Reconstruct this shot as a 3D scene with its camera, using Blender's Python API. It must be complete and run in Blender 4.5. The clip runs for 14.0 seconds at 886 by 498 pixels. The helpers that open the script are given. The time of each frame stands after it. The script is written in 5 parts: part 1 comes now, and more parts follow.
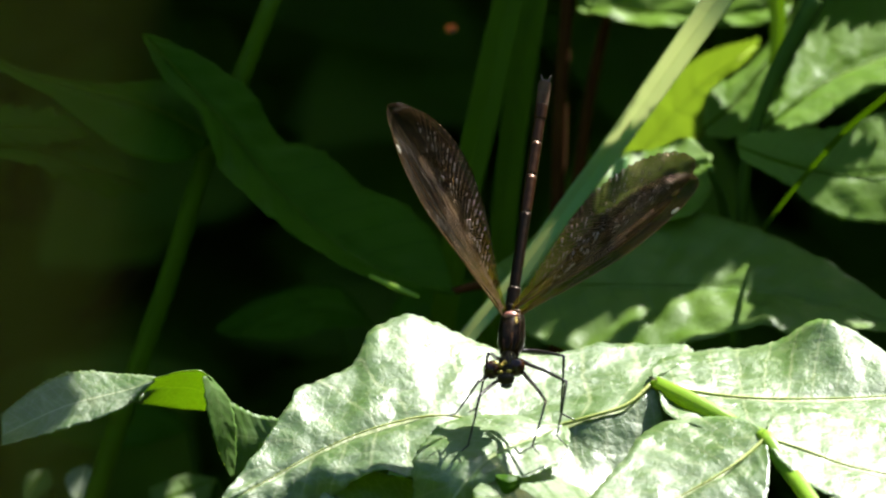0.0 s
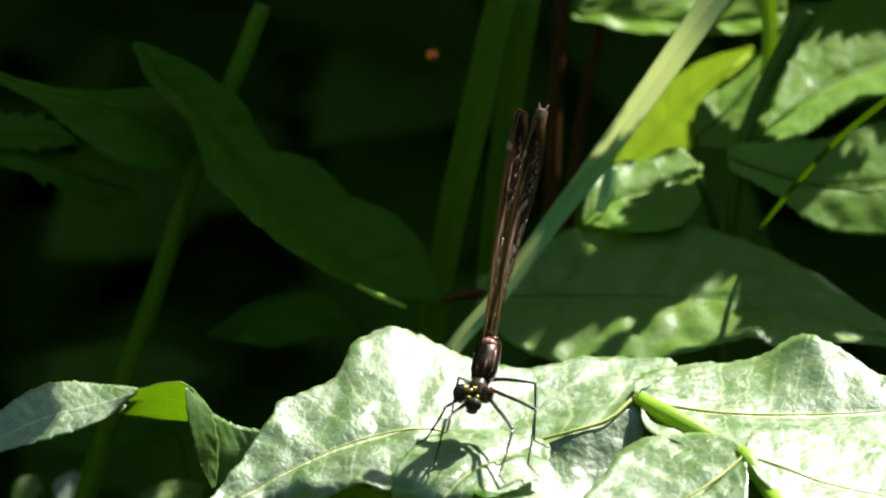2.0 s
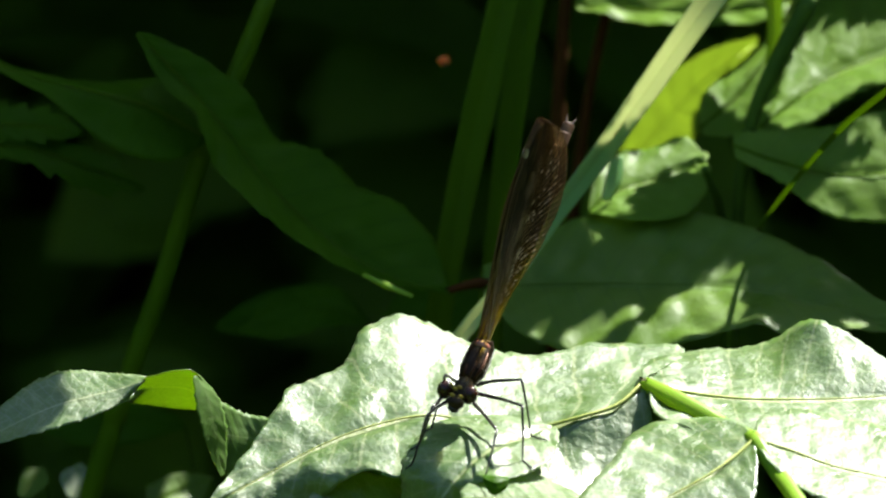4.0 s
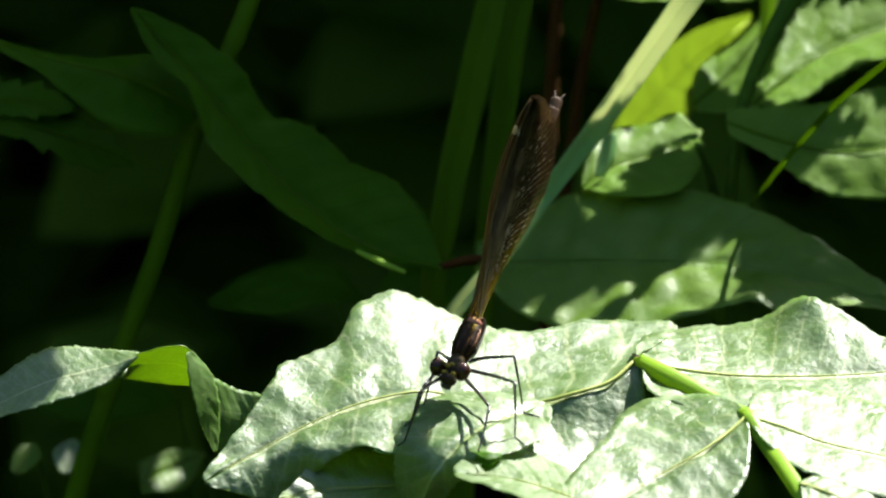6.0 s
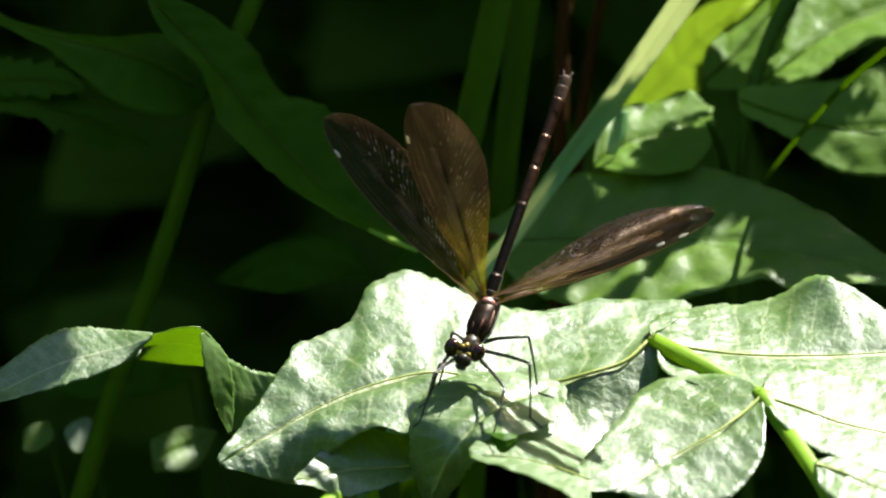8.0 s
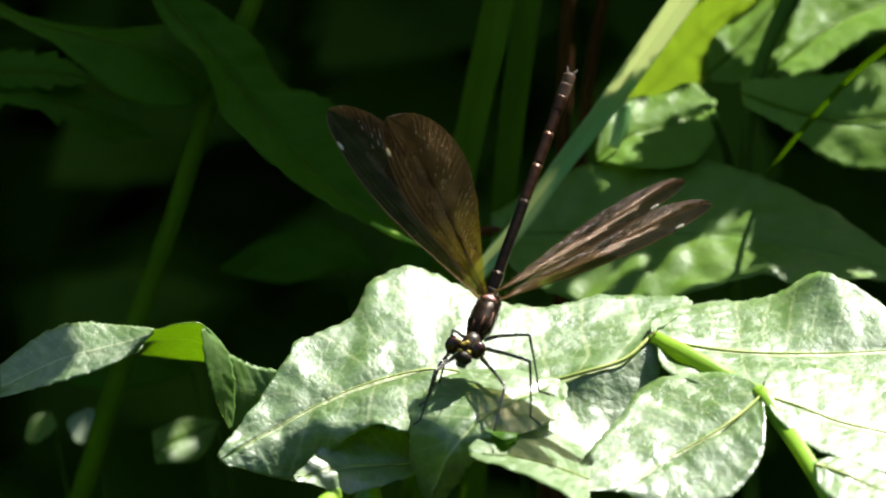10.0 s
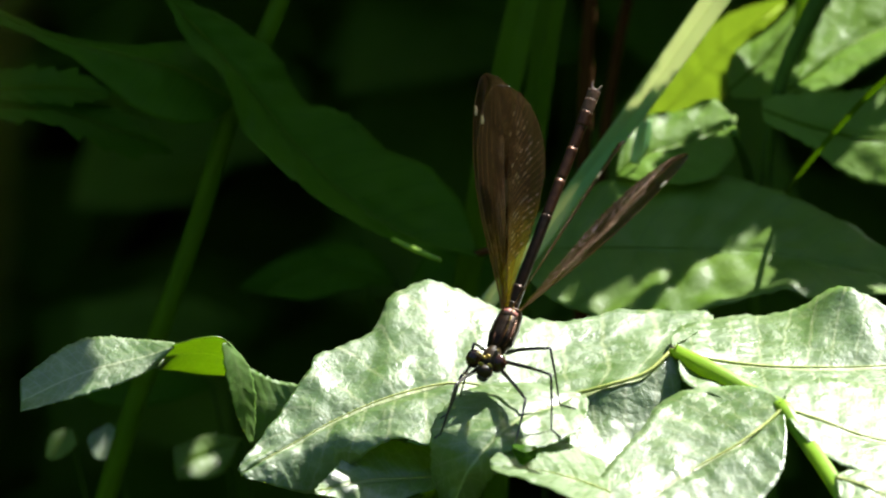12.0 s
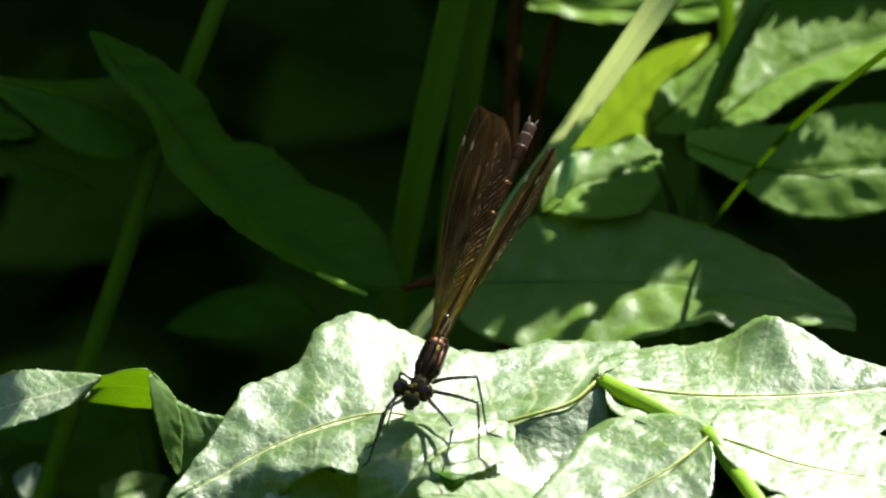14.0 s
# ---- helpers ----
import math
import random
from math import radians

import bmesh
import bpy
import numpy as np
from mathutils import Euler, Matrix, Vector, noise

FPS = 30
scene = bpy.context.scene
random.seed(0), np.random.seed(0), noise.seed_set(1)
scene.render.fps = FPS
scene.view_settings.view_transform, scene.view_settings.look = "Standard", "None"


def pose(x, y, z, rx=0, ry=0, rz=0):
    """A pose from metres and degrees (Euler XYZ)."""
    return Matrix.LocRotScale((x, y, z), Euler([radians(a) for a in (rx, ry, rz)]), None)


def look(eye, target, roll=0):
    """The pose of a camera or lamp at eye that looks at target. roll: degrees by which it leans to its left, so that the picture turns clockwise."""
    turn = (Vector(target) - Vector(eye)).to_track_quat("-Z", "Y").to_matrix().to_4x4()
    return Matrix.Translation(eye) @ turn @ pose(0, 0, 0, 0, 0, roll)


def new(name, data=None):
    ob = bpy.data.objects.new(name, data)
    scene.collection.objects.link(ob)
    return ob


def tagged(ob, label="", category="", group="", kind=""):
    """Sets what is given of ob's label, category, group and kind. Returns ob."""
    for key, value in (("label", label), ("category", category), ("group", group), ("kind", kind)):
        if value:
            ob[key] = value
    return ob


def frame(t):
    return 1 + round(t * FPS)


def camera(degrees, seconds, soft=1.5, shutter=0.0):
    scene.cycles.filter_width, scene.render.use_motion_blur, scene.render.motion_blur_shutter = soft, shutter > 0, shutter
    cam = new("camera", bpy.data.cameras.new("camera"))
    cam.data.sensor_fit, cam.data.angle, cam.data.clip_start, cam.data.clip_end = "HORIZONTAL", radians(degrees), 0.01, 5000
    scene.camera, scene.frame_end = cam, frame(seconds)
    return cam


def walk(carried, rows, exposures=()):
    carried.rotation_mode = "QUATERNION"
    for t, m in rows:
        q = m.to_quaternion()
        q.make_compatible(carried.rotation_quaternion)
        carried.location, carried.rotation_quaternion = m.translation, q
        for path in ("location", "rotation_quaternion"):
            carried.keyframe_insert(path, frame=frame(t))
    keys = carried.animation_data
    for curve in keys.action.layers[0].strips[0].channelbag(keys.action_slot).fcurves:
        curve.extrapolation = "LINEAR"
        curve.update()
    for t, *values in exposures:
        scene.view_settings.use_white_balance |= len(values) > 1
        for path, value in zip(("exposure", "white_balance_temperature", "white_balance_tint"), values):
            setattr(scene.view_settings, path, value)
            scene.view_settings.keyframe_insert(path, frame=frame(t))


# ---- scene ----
MM = 0.001  # points of small things are given in millimetres

# camera: long lens held by hand, a step away from the leaf
cam = camera(6.0, 14.0, soft=2.3)
cam.data.dof.use_dof = True
cam.data.dof.focus_distance = 1.2
cam.data.dof.aperture_fstop = 28.0
walk(cam, [
    (0.0, look((-0.00400, -1.03908, 0.60025), (-0.00135, 0.00121, 0.00209), 0.124)),
    (0.5, look((0.00400, -1.03759, 0.60284), (-0.00237, 0.00158, 0.00273), 0.138)),
    (1.0, look((0.00535, -1.04527, 0.58954), (-0.00217, 0.00171, 0.00296), 0.152)),
    (1.5, look((-0.01622, -1.04295, 0.59357), (-0.00164, 0.00194, 0.00336), -0.011)),
    (2.0, look((0.01235, -1.03323, 0.61039), (0.00112, 0.00218, 0.00377), 0.120)),
    (2.5, look((0.01544, -1.03803, 0.60208), (0.00150, 0.00213, 0.00370), 0.117)),
    (5.0, look((0.00345, -1.03534, 0.60674), (-0.00056, 0.00002, 0.00004), -0.136)),
    (5.5, look((0.00279, -1.03389, 0.60925), (0.00002, -0.00012, -0.00021), -0.002)),
    (6.0, look((0.00857, -1.03734, 0.60328), (0.00102, -0.00046, -0.00080), 0.001)),
    (6.5, look((0.00519, -1.03830, 0.60160), (0.00115, -0.00097, -0.00168), -0.002)),
    (7.0, look((0.00577, -1.03614, 0.60536), (0.00007, -0.00148, -0.00256), -0.061)),
    (7.5, look((0.00982, -1.03337, 0.61016), (-0.00006, -0.00181, -0.00314), 0.011)),
    (8.0, look((0.00293, -1.03449, 0.60821), (-0.00096, -0.00186, -0.00323), -0.050)),
    (10.5, look((0.00710, -1.02859, 0.61844), (-0.00224, -0.00212, -0.00367), -0.029)),
    (11.0, look((0.00714, -1.03137, 0.61361), (-0.00364, -0.00193, -0.00334), -0.064)),
    (11.5, look((0.00721, -1.03268, 0.61135), (-0.00454, -0.00166, -0.00288), -0.006)),
    (12.0, look((0.00614, -1.03192, 0.61266), (-0.00409, -0.00111, -0.00192), -0.068)),
    (12.5, look((0.00461, -1.03360, 0.60975), (-0.00043, -0.00005, -0.00008), -0.115)),
    (13.0, look((0.00418, -1.03188, 0.61273), (0.00577, 0.00068, 0.00118), -0.065)),
    (13.5, look((-0.00147, -1.03217, 0.61222), (0.00688, 0.00105, 0.00182), -0.022)),
    (14.0, look((0.00411, -1.03890, 0.60058), (0.00641, 0.00104, 0.00179), -0.029)),
])

# ---- light ----
SUN = Vector((0.40, 0.69, 0.60)).normalized()
world = bpy.data.worlds.new("world")
scene.world = world
world.use_nodes = True
wn, wl = world.node_tree.nodes, world.node_tree.links
sky = wn.new("ShaderNodeTexSky")
sky.sky_type = "NISHITA"
sky.sun_disc = False
sky.sun_elevation = math.asin(SUN.z)
sky.sun_rotation = math.atan2(SUN.x, SUN.y)
sky.dust_density = 1.0
sky.ozone_density = 1.5
wl.new(sky.outputs[0], wn["Background"].inputs[0])
wn["Background"].inputs[1].default_value = 0.075
sun = new("sun", bpy.data.lights.new("sun", "SUN"))
sun.data.energy = 5.0
sun.data.angle = radians(0.55)
sun.data.color = (1.0, 0.97, 0.93)
sun.matrix_world = look((0, 0, 0), -SUN)
scene.view_settings.exposure = 2.12


# ---- materials ----
def material(name):
    m = bpy.data.materials.new(name)
    m.use_nodes = True
    return m, m.node_tree.nodes, m.node_tree.links, m.node_tree.nodes["Principled BSDF"]


def math_node(n, l, op, a, b=None):
    k = n.new("ShaderNodeMath")
    k.operation = op
    for i, v in enumerate((a, b)):
        if v is None:
            continue
        if isinstance(v, (int, float)):
            k.inputs[i].default_value = v
        else:
            l.new(v, k.inputs[i])
    return k.outputs[0]


def mix_node(n, l, fac, a, b):
    k = n.new("ShaderNodeMix")
    k.data_type = "RGBA"
    for i, v in ((0, fac), (6, a), (7, b)):
        if isinstance(v, (int, float)):
            k.inputs[i].default_value = v
        elif isinstance(v, tuple):
            k.inputs[i].default_value = (*v, 1)
        else:
            l.new(v, k.inputs[i])
    return k.outputs[2]


def noise_node(n, l, scale, detail=4.0, rough=0.55):
    tc = n.new("ShaderNodeTexCoord")
    k = n.new("ShaderNodeTexNoise")
    k.inputs["Scale"].default_value = scale
    k.inputs["Detail"].default_value = detail
    k.inputs["Roughness"].default_value = rough
    l.new(tc.outputs["Object"], k.inputs["Vector"])
    return k.outputs["Fac"]


def ramp_node(n, l, fac, lo, hi):
    k = n.new("ShaderNodeMapRange")
    k.inputs[1].default_value, k.inputs[2].default_value = lo, hi
    l.new(fac, k.inputs[0])
    return k.outputs[0]


def leaf_material(name, green, pale, vein, through_col, rough=0.38, veins=9, slant=0.55, gloss=0.5, pucker=0.35, wax=0.5, coat=0.0, thin=0.34):
    """A leaf: green blade with pale side veins and a fine net between them, a waxy bloom, and light coming through it."""
    m, n, l, p = material(name)
    uv = n.new("ShaderNodeUVMap")
    sep = n.new("ShaderNodeSeparateXYZ")
    l.new(uv.outputs[0], sep.inputs[0])
    u, v = sep.outputs[0], sep.outputs[1]
    av = math_node(n, l, "ABSOLUTE", math_node(n, l, "MULTIPLY_ADD", v, 2.0))
    av.node.inputs[0].default_value = 0
    k = av.node.inputs[0].links[0].from_node
    k.inputs[2].default_value = -1.0
    wob = math_node(n, l, "MULTIPLY", noise_node(n, l, 130, 2), 0.035)
    w = math_node(n, l, "ADD", math_node(n, l, "SUBTRACT", u, math_node(n, l, "MULTIPLY", av, slant * 0.22)), wob)
    tri = math_node(n, l, "PINGPONG", math_node(n, l, "MULTIPLY", w, veins), 0.5)
    side = ramp_node(n, l, tri, 0.07, 0.0)
    broad = ramp_node(n, l, tri, 0.0, 0.5)
    mid = ramp_node(n, l, av, 0.035, 0.015)
    vor = n.new("ShaderNodeTexVoronoi")
    vor.feature = "DISTANCE_TO_EDGE"
    vor.inputs["Scale"].default_value = 480
    tc = n.new("ShaderNodeTexCoord")
    l.new(tc.outputs["Object"], vor.inputs["Vector"])
    net = ramp_node(n, l, vor.outputs["Distance"], 0.07, 0.0)
    big, fine = noise_node(n, l, 70, 3), noise_node(n, l, 420, 5)
    col = mix_node(n, l, ramp_node(n, l, big, 0.3, 0.7), green, pale)
    col = mix_node(n, l, math_node(n, l, "MULTIPLY", ramp_node(n, l, fine, 0.42, 0.75), wax), col, tuple(min(1, c * 1.5 + 0.05) for c in pale))
    col = mix_node(n, l, math_node(n, l, "MULTIPLY", net, 0.3), col, vein)
    col = mix_node(n, l, math_node(n, l, "MULTIPLY", side, 0.55), col, vein)
    col = mix_node(n, l, math_node(n, l, "MULTIPLY", mid, 0.9), col, vein)
    l.new(col, p.inputs["Base Color"])
    l.new(math_node(n, l, "ADD", math_node(n, l, "MULTIPLY", ramp_node(n, l, noise_node(n, l, 190, 4), 0.35, 0.65), 0.32), rough - 0.16), p.inputs["Roughness"])
    p.inputs["Specular IOR Level"].default_value = gloss
    p.inputs["Coat Weight"].default_value, p.inputs["Coat Roughness"].default_value = coat, 0.22
    bump = n.new("ShaderNodeBump")
    bump.inputs["Strength"].default_value = pucker
    bump.inputs["Distance"].default_value = 0.0011
    h = math_node(n, l, "ADD", math_node(n, l, "MULTIPLY", broad, 0.06), math_node(n, l, "MULTIPLY", noise_node(n, l, 300, 2), 0.25))
    h = math_node(n, l, "ADD", h, math_node(n, l, "MULTIPLY", noise_node(n, l, 900, 3), 0.30))
    h = math_node(n, l, "ADD", h, math_node(n, l, "MULTIPLY", noise_node(n, l, 2600, 2), 0.10))
    puff = n.new("ShaderNodeTexVoronoi")
    puff.feature = "SMOOTH_F1"
    puff.inputs["Scale"].default_value = 380
    puff.inputs["Smoothness"].default_value = 0.25
    bent = n.new("ShaderNodeVectorMath")
    bent.operation = "MULTIPLY_ADD"
    l.new(noise_node(n, l, 260, 2).node.outputs["Color"], bent.inputs[0])
    bent.inputs[1].default_value = (0.004, 0.004, 0.004)
    l.new(tc.outputs["Object"], bent.inputs[2])
    l.new(bent.outputs[0], puff.inputs["Vector"])
    patch = ramp_node(n, l, noise_node(n, l, 95, 2), 0.36, 0.62)
    h = math_node(n, l, "SUBTRACT", h, math_node(n, l, "MULTIPLY", math_node(n, l, "MULTIPLY", puff.outputs["Distance"], patch), 0.55))
    h = math_node(n, l, "SUBTRACT", h, math_node(n, l, "MULTIPLY", net, 0.03))
    l.new(h, bump.inputs["Height"])
    l.new(bump.outputs[0], p.inputs["Normal"])
    tr = n.new("ShaderNodeBsdfTranslucent")
    l.new(mix_node(n, l, math_node(n, l, "MULTIPLY", side, 0.5), through_col, tuple(c * 0.55 for c in through_col)), tr.inputs[0])
    mx = n.new("ShaderNodeMixShader")
    mx.inputs[0].default_value = thin
    l.new(p.outputs[0], mx.inputs[1])
    l.new(tr.outputs[0], mx.inputs[2])
    l.new(mx.outputs[0], n["Material Output"].inputs[0])
    return m


def plain_material(name, a, b, rough=0.5, scale=120, metal=0.0, bump=0.0, spec=0.5, long=None, through_col=None, through_part=0.35):
    m, n, l, p = material(name)
    f = noise_node(n, l, scale, 5)
    if long:
        mp = n.new("ShaderNodeMapping")
        mp.inputs["Scale"].default_value = long
        l.new(n["Texture Coordinate"].outputs["Object"], mp.inputs[0])
        l.new(mp.outputs[0], f.node.inputs["Vector"])
    l.new(mix_node(n, l, ramp_node(n, l, f, 0.3, 0.7), a, b), p.inputs["Base Color"])
    p.inputs["Roughness"].default_value, p.inputs["Metallic"].default_value = rough, metal
    p.inputs["Specular IOR Level"].default_value = spec
    if bump:
        k = n.new("ShaderNodeBump")
        k.inputs["Strength"].default_value, k.inputs["Distance"].default_value = bump, 0.0004
        l.new(f, k.inputs["Height"])
        l.new(k.outputs[0], p.inputs["Normal"])
    if through_col:
        tr = n.new("ShaderNodeBsdfTranslucent")
        tr.inputs[0].default_value = (*through_col, 1)
        mx = n.new("ShaderNodeMixShader")
        mx.inputs[0].default_value = through_part
        l.new(p.outputs[0], mx.inputs[1])
        l.new(tr.outputs[0], mx.inputs[2])
        l.new(mx.outputs[0], n["Material Output"].inputs[0])
    return m


GLAUCOUS = leaf_material("waxy_leaf", (0.047, 0.102, 0.014), (0.083, 0.150, 0.032), (0.33, 0.37, 0.17), (0.44, 0.64, 0.04), rough=0.50, gloss=1.0, pucker=0.48, wax=0.2, veins=14, coat=0.14)
LEAF_BACK = leaf_material("leaf_underside", (0.050, 0.112, 0.014), (0.072, 0.142, 0.026), (0.16, 0.22, 0.07), (0.40, 0.60, 0.04), rough=0.6, gloss=0.2, pucker=0.22, wax=0.12, veins=12)
# green darkened further: part of the background's shade is put into this colour
SHADE_TONED_LEAF = leaf_material("shade_toned_leaf", (0.0240, 0.0725, 0.0011), (0.0362, 0.0951, 0.0019), (0.040, 0.100, 0.006), (0.22, 0.45, 0.01), rough=0.5, gloss=0.04, veins=13, pucker=0.2, wax=0.04)
ROUND_LEAF = leaf_material("round_leaf", (0.0720, 0.1500, 0.0100), (0.1000, 0.1800, 0.0220), (0.18, 0.28, 0.05), (0.60, 0.75, 0.16), rough=0.5, gloss=0.12, veins=7, pucker=0.3, wax=0.1, thin=0.42)
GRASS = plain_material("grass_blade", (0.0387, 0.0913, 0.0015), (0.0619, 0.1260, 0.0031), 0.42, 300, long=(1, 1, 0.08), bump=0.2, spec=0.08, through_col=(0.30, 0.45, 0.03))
# copy of GRASS, brightened so that sunlight is put into its colour
SUN_TONED_GRASS = plain_material("sun_toned_grass_blade", (0.06, 0.13, 0.008), (0.085, 0.165, 0.012), 0.42, 300, long=(1, 1, 0.08), bump=0.2, spec=0.15, through_col=(0.52, 0.72, 0.05), through_part=0.5)
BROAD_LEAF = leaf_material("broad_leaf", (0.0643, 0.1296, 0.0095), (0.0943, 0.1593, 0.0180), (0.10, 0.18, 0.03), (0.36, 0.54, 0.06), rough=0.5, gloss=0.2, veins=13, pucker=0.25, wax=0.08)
PALE_GRASS = plain_material("pale_grass_blade", (0.14, 0.33, 0.12), (0.19, 0.40, 0.16), 0.4, 300, long=(1, 1, 0.08), bump=0.15, spec=0.2, through_col=(0.66, 0.70, 0.41), through_part=0.55)
RIB = plain_material("leaf_rib", (0.24, 0.29, 0.05), (0.36, 0.38, 0.10), 0.45, 400, bump=0.1, spec=0.3)
STALK = plain_material("leaf_stalk", (0.13, 0.26, 0.012), (0.20, 0.34, 0.022), 0.45, 260, bump=0.15, spec=0.25, through_col=(0.45, 0.62, 0.03), through_part=0.3)
DIM_STEM = plain_material("brown_stem", (0.034, 0.013, 0.003), (0.060, 0.024, 0.005), 0.8, 200, bump=0.3, spec=0.05)
HAIR = plain_material("leaf_hair", (0.16, 0.12, 0.06), (0.24, 0.18, 0.10), 0.7, 300)
LEG = plain_material("leg_shell", (0.008, 0.006, 0.005), (0.02, 0.015, 0.012), 0.35, 900)
DRY = plain_material("dry_stem", (0.095, 0.10, 0.035), (0.15, 0.15, 0.055), 0.6, 200, bump=0.2, spec=0.2, through_col=(0.28, 0.28, 0.09))
# stalk green darkened, so that background stalks carry shade in their colour
SHADE_TONED_STALK = plain_material("shade_toned_stalk", (0.03, 0.07, 0.008), (0.05, 0.10, 0.012), 0.6, 260, spec=0.1)
SOIL = plain_material("soil", (0.012, 0.010, 0.007), (0.03, 0.024, 0.015), 0.95, 30, bump=0.6, spec=0.1)


# ---- building helpers ----
def mesh_of(name, bm, mat, smooth=True):
    me = bpy.data.meshes.new(name)
    bm.to_mesh(me)
    bm.free()
    for poly in me.polygons:
        poly.use_smooth = smooth
    me.materials.append(mat)
    return me


def part(name, bm, mat, parent=None, label="", smooth=True):
    ob = new(name, mesh_of(name, bm, mat, smooth))
    if parent:
        ob.parent = parent
    if label:
        ob["label"] = label
    return ob


def thing(name, label, category, group="", kind="", at=(0, 0, 0)):
    ob = new(name)
    ob.location = at
    ob.empty_display_size = 0.01
    return tagged(ob, label, category, group, kind)


def spline(pts, k, even=True):
    """Places along a smooth curve through pts, evenly by length or by point, as vectors in metres."""
    pts = [Vector(p) * MM for p in pts]
    lens = [0.0]
    for a, b in zip(pts, pts[1:]):
        lens.append(lens[-1] + ((b - a).length if even else 1.0))
    out = []
    for i in range(k + 1):
        s = lens[-1] * i / k
        j = max(0, min(len(pts) - 2, next((q - 1 for q in range(1, len(lens)) if lens[q] >= s - 1e-12), len(pts) - 2)))
        t = (s - lens[j]) / max(1e-9, lens[j + 1] - lens[j])
        p1, p2 = pts[j], pts[j + 1]
        d = (p2 - p1).length
        m1 = m2 = p2 - p1
        if j and d > 0:
            e = (p1 - pts[j - 1]).length
            m1 = ((p1 - pts[j - 1]) * (d / e) * d + (p2 - p1) * e) / (d + e)
        if j + 2 < len(pts) and d > 0:
            e = (pts[j + 2] - p2).length
            m2 = ((pts[j + 2] - p2) * (d / e) * d + (p2 - p1) * e) / (d + e)
        out.append(p1 * (2 * t ** 3 - 3 * t * t + 1) + m1 * (t ** 3 - 2 * t * t + t) + p2 * (3 * t * t - 2 * t ** 3) + m2 * (t ** 3 - t * t))
    return out


def blade(mid, upper, lower, teeth=26, tooth=0.6, ripple=0.35, veins=9, long=60, across=9, seed=0, groove=0.55, droop=(0.0, 1.0, 0.0)):
    """A leaf blade lofted between its midrib and its two margins, with a toothed edge, puckered between the side veins.
    droop: from where to where along it, and by how many millimetres, the lower margin rolls down."""
    M, A, B = spline(mid, long), spline(upper, long), spline(lower, long)
    rnd = random.Random(seed)
    teeth_a = [rnd.uniform(0.5, 1.3) for _ in range(teeth + 2)]
    bm = bmesh.new()
    uv = bm.loops.layers.uv.new("UVMap")
    rows, tex = [], {}
    for i in range(long + 1):
        u = i / long
        row = []
        for side, edge in ((1, A), (-1, B)):
            e = edge[i]
            x = u * teeth
            saw = (x - int(x)) * teeth_a[int(x)] * math.sin(math.pi * min(1, u * 1.02)) ** 0.4
            out_way = (e - M[i])
            if out_way.length > 1e-6:
                e = e + out_way.normalized() * saw * tooth * MM
            row.append((side, e))
        t1 = M[min(i + 1, long)] - M[max(i - 1, 0)]
        n = (row[0][1] - row[1][1]).cross(t1)
        n = n.normalized() if n.length > 1e-12 else Vector((0, 0, 1))
        if n.z < 0:
            n = -n
        verts = []
        for j in range(-across, across + 1):
            v = j / across
            e = row[0][1] if v >= 0 else row[1][1]
            a = abs(v)
            p = M[i].lerp(e, a)
            h = -groove * max(0, 0.12 - a) / 0.12
            h += ripple * (abs(math.sin(math.pi * (u * veins - a * 1.1))) - 0.5) * min(1, a * 4) * (1 - 0.5 * a)
            h += 1.6 * ripple * noise.noise(p * 260 + Vector((seed, 0, 0))) + 0.4 * ripple * noise.noise(p * 620)
            if v < 0 and droop[2]:
                w = max(0.0, min(1.0, (u - droop[0]) / (droop[1] - droop[0])))
                p = p - Vector((0, 0, 1)) * droop[2] * w * w * (3 - 2 * w) * a ** (5 - 3 * w) * min(1.0, (1 - u) / 0.14) * MM
            vert = bm.verts.new(p + n * h * MM)
            tex[vert] = (u, 0.5 + 0.5 * v)
            verts.append(vert)
        rows.append(verts)
    for r0, r1 in zip(rows, rows[1:]):
        for j in range(len(r0) - 1):
            face = bm.faces.new((r0[j], r0[j + 1], r1[j + 1], r1[j]))
            for loop in face.loops:
                loop[uv].uv = tex[loop.vert]
    bmesh.ops.recalc_face_normals(bm, faces=bm.faces)
    return bm


def leaflet(parent, mid, upper, lower, mat, name="leaflet", label="", **kw):
    thick, rib = kw.pop("thick", 0.06), kw.pop("rib", 0.34 if mat == GLAUCOUS else 0.3)
    ob = part(name, blade(mid, upper, lower, **kw), mat, parent, label)
    s = ob.modifiers.new("thickness", "SOLIDIFY")
    s.thickness = thick * MM
    s.offset = -1
    if rib:
        part("midrib", tube(mid[:-1] + [tuple(0.3 * a + 0.7 * b for a, b in zip(mid[-2], mid[-1]))], [rib, rib * 0.8, rib * 0.55, rib * 0.3, 0.06], sides=8, k=36), RIB if mat == GLAUCOUS else GRASS, ob, "raised midrib")
    return ob


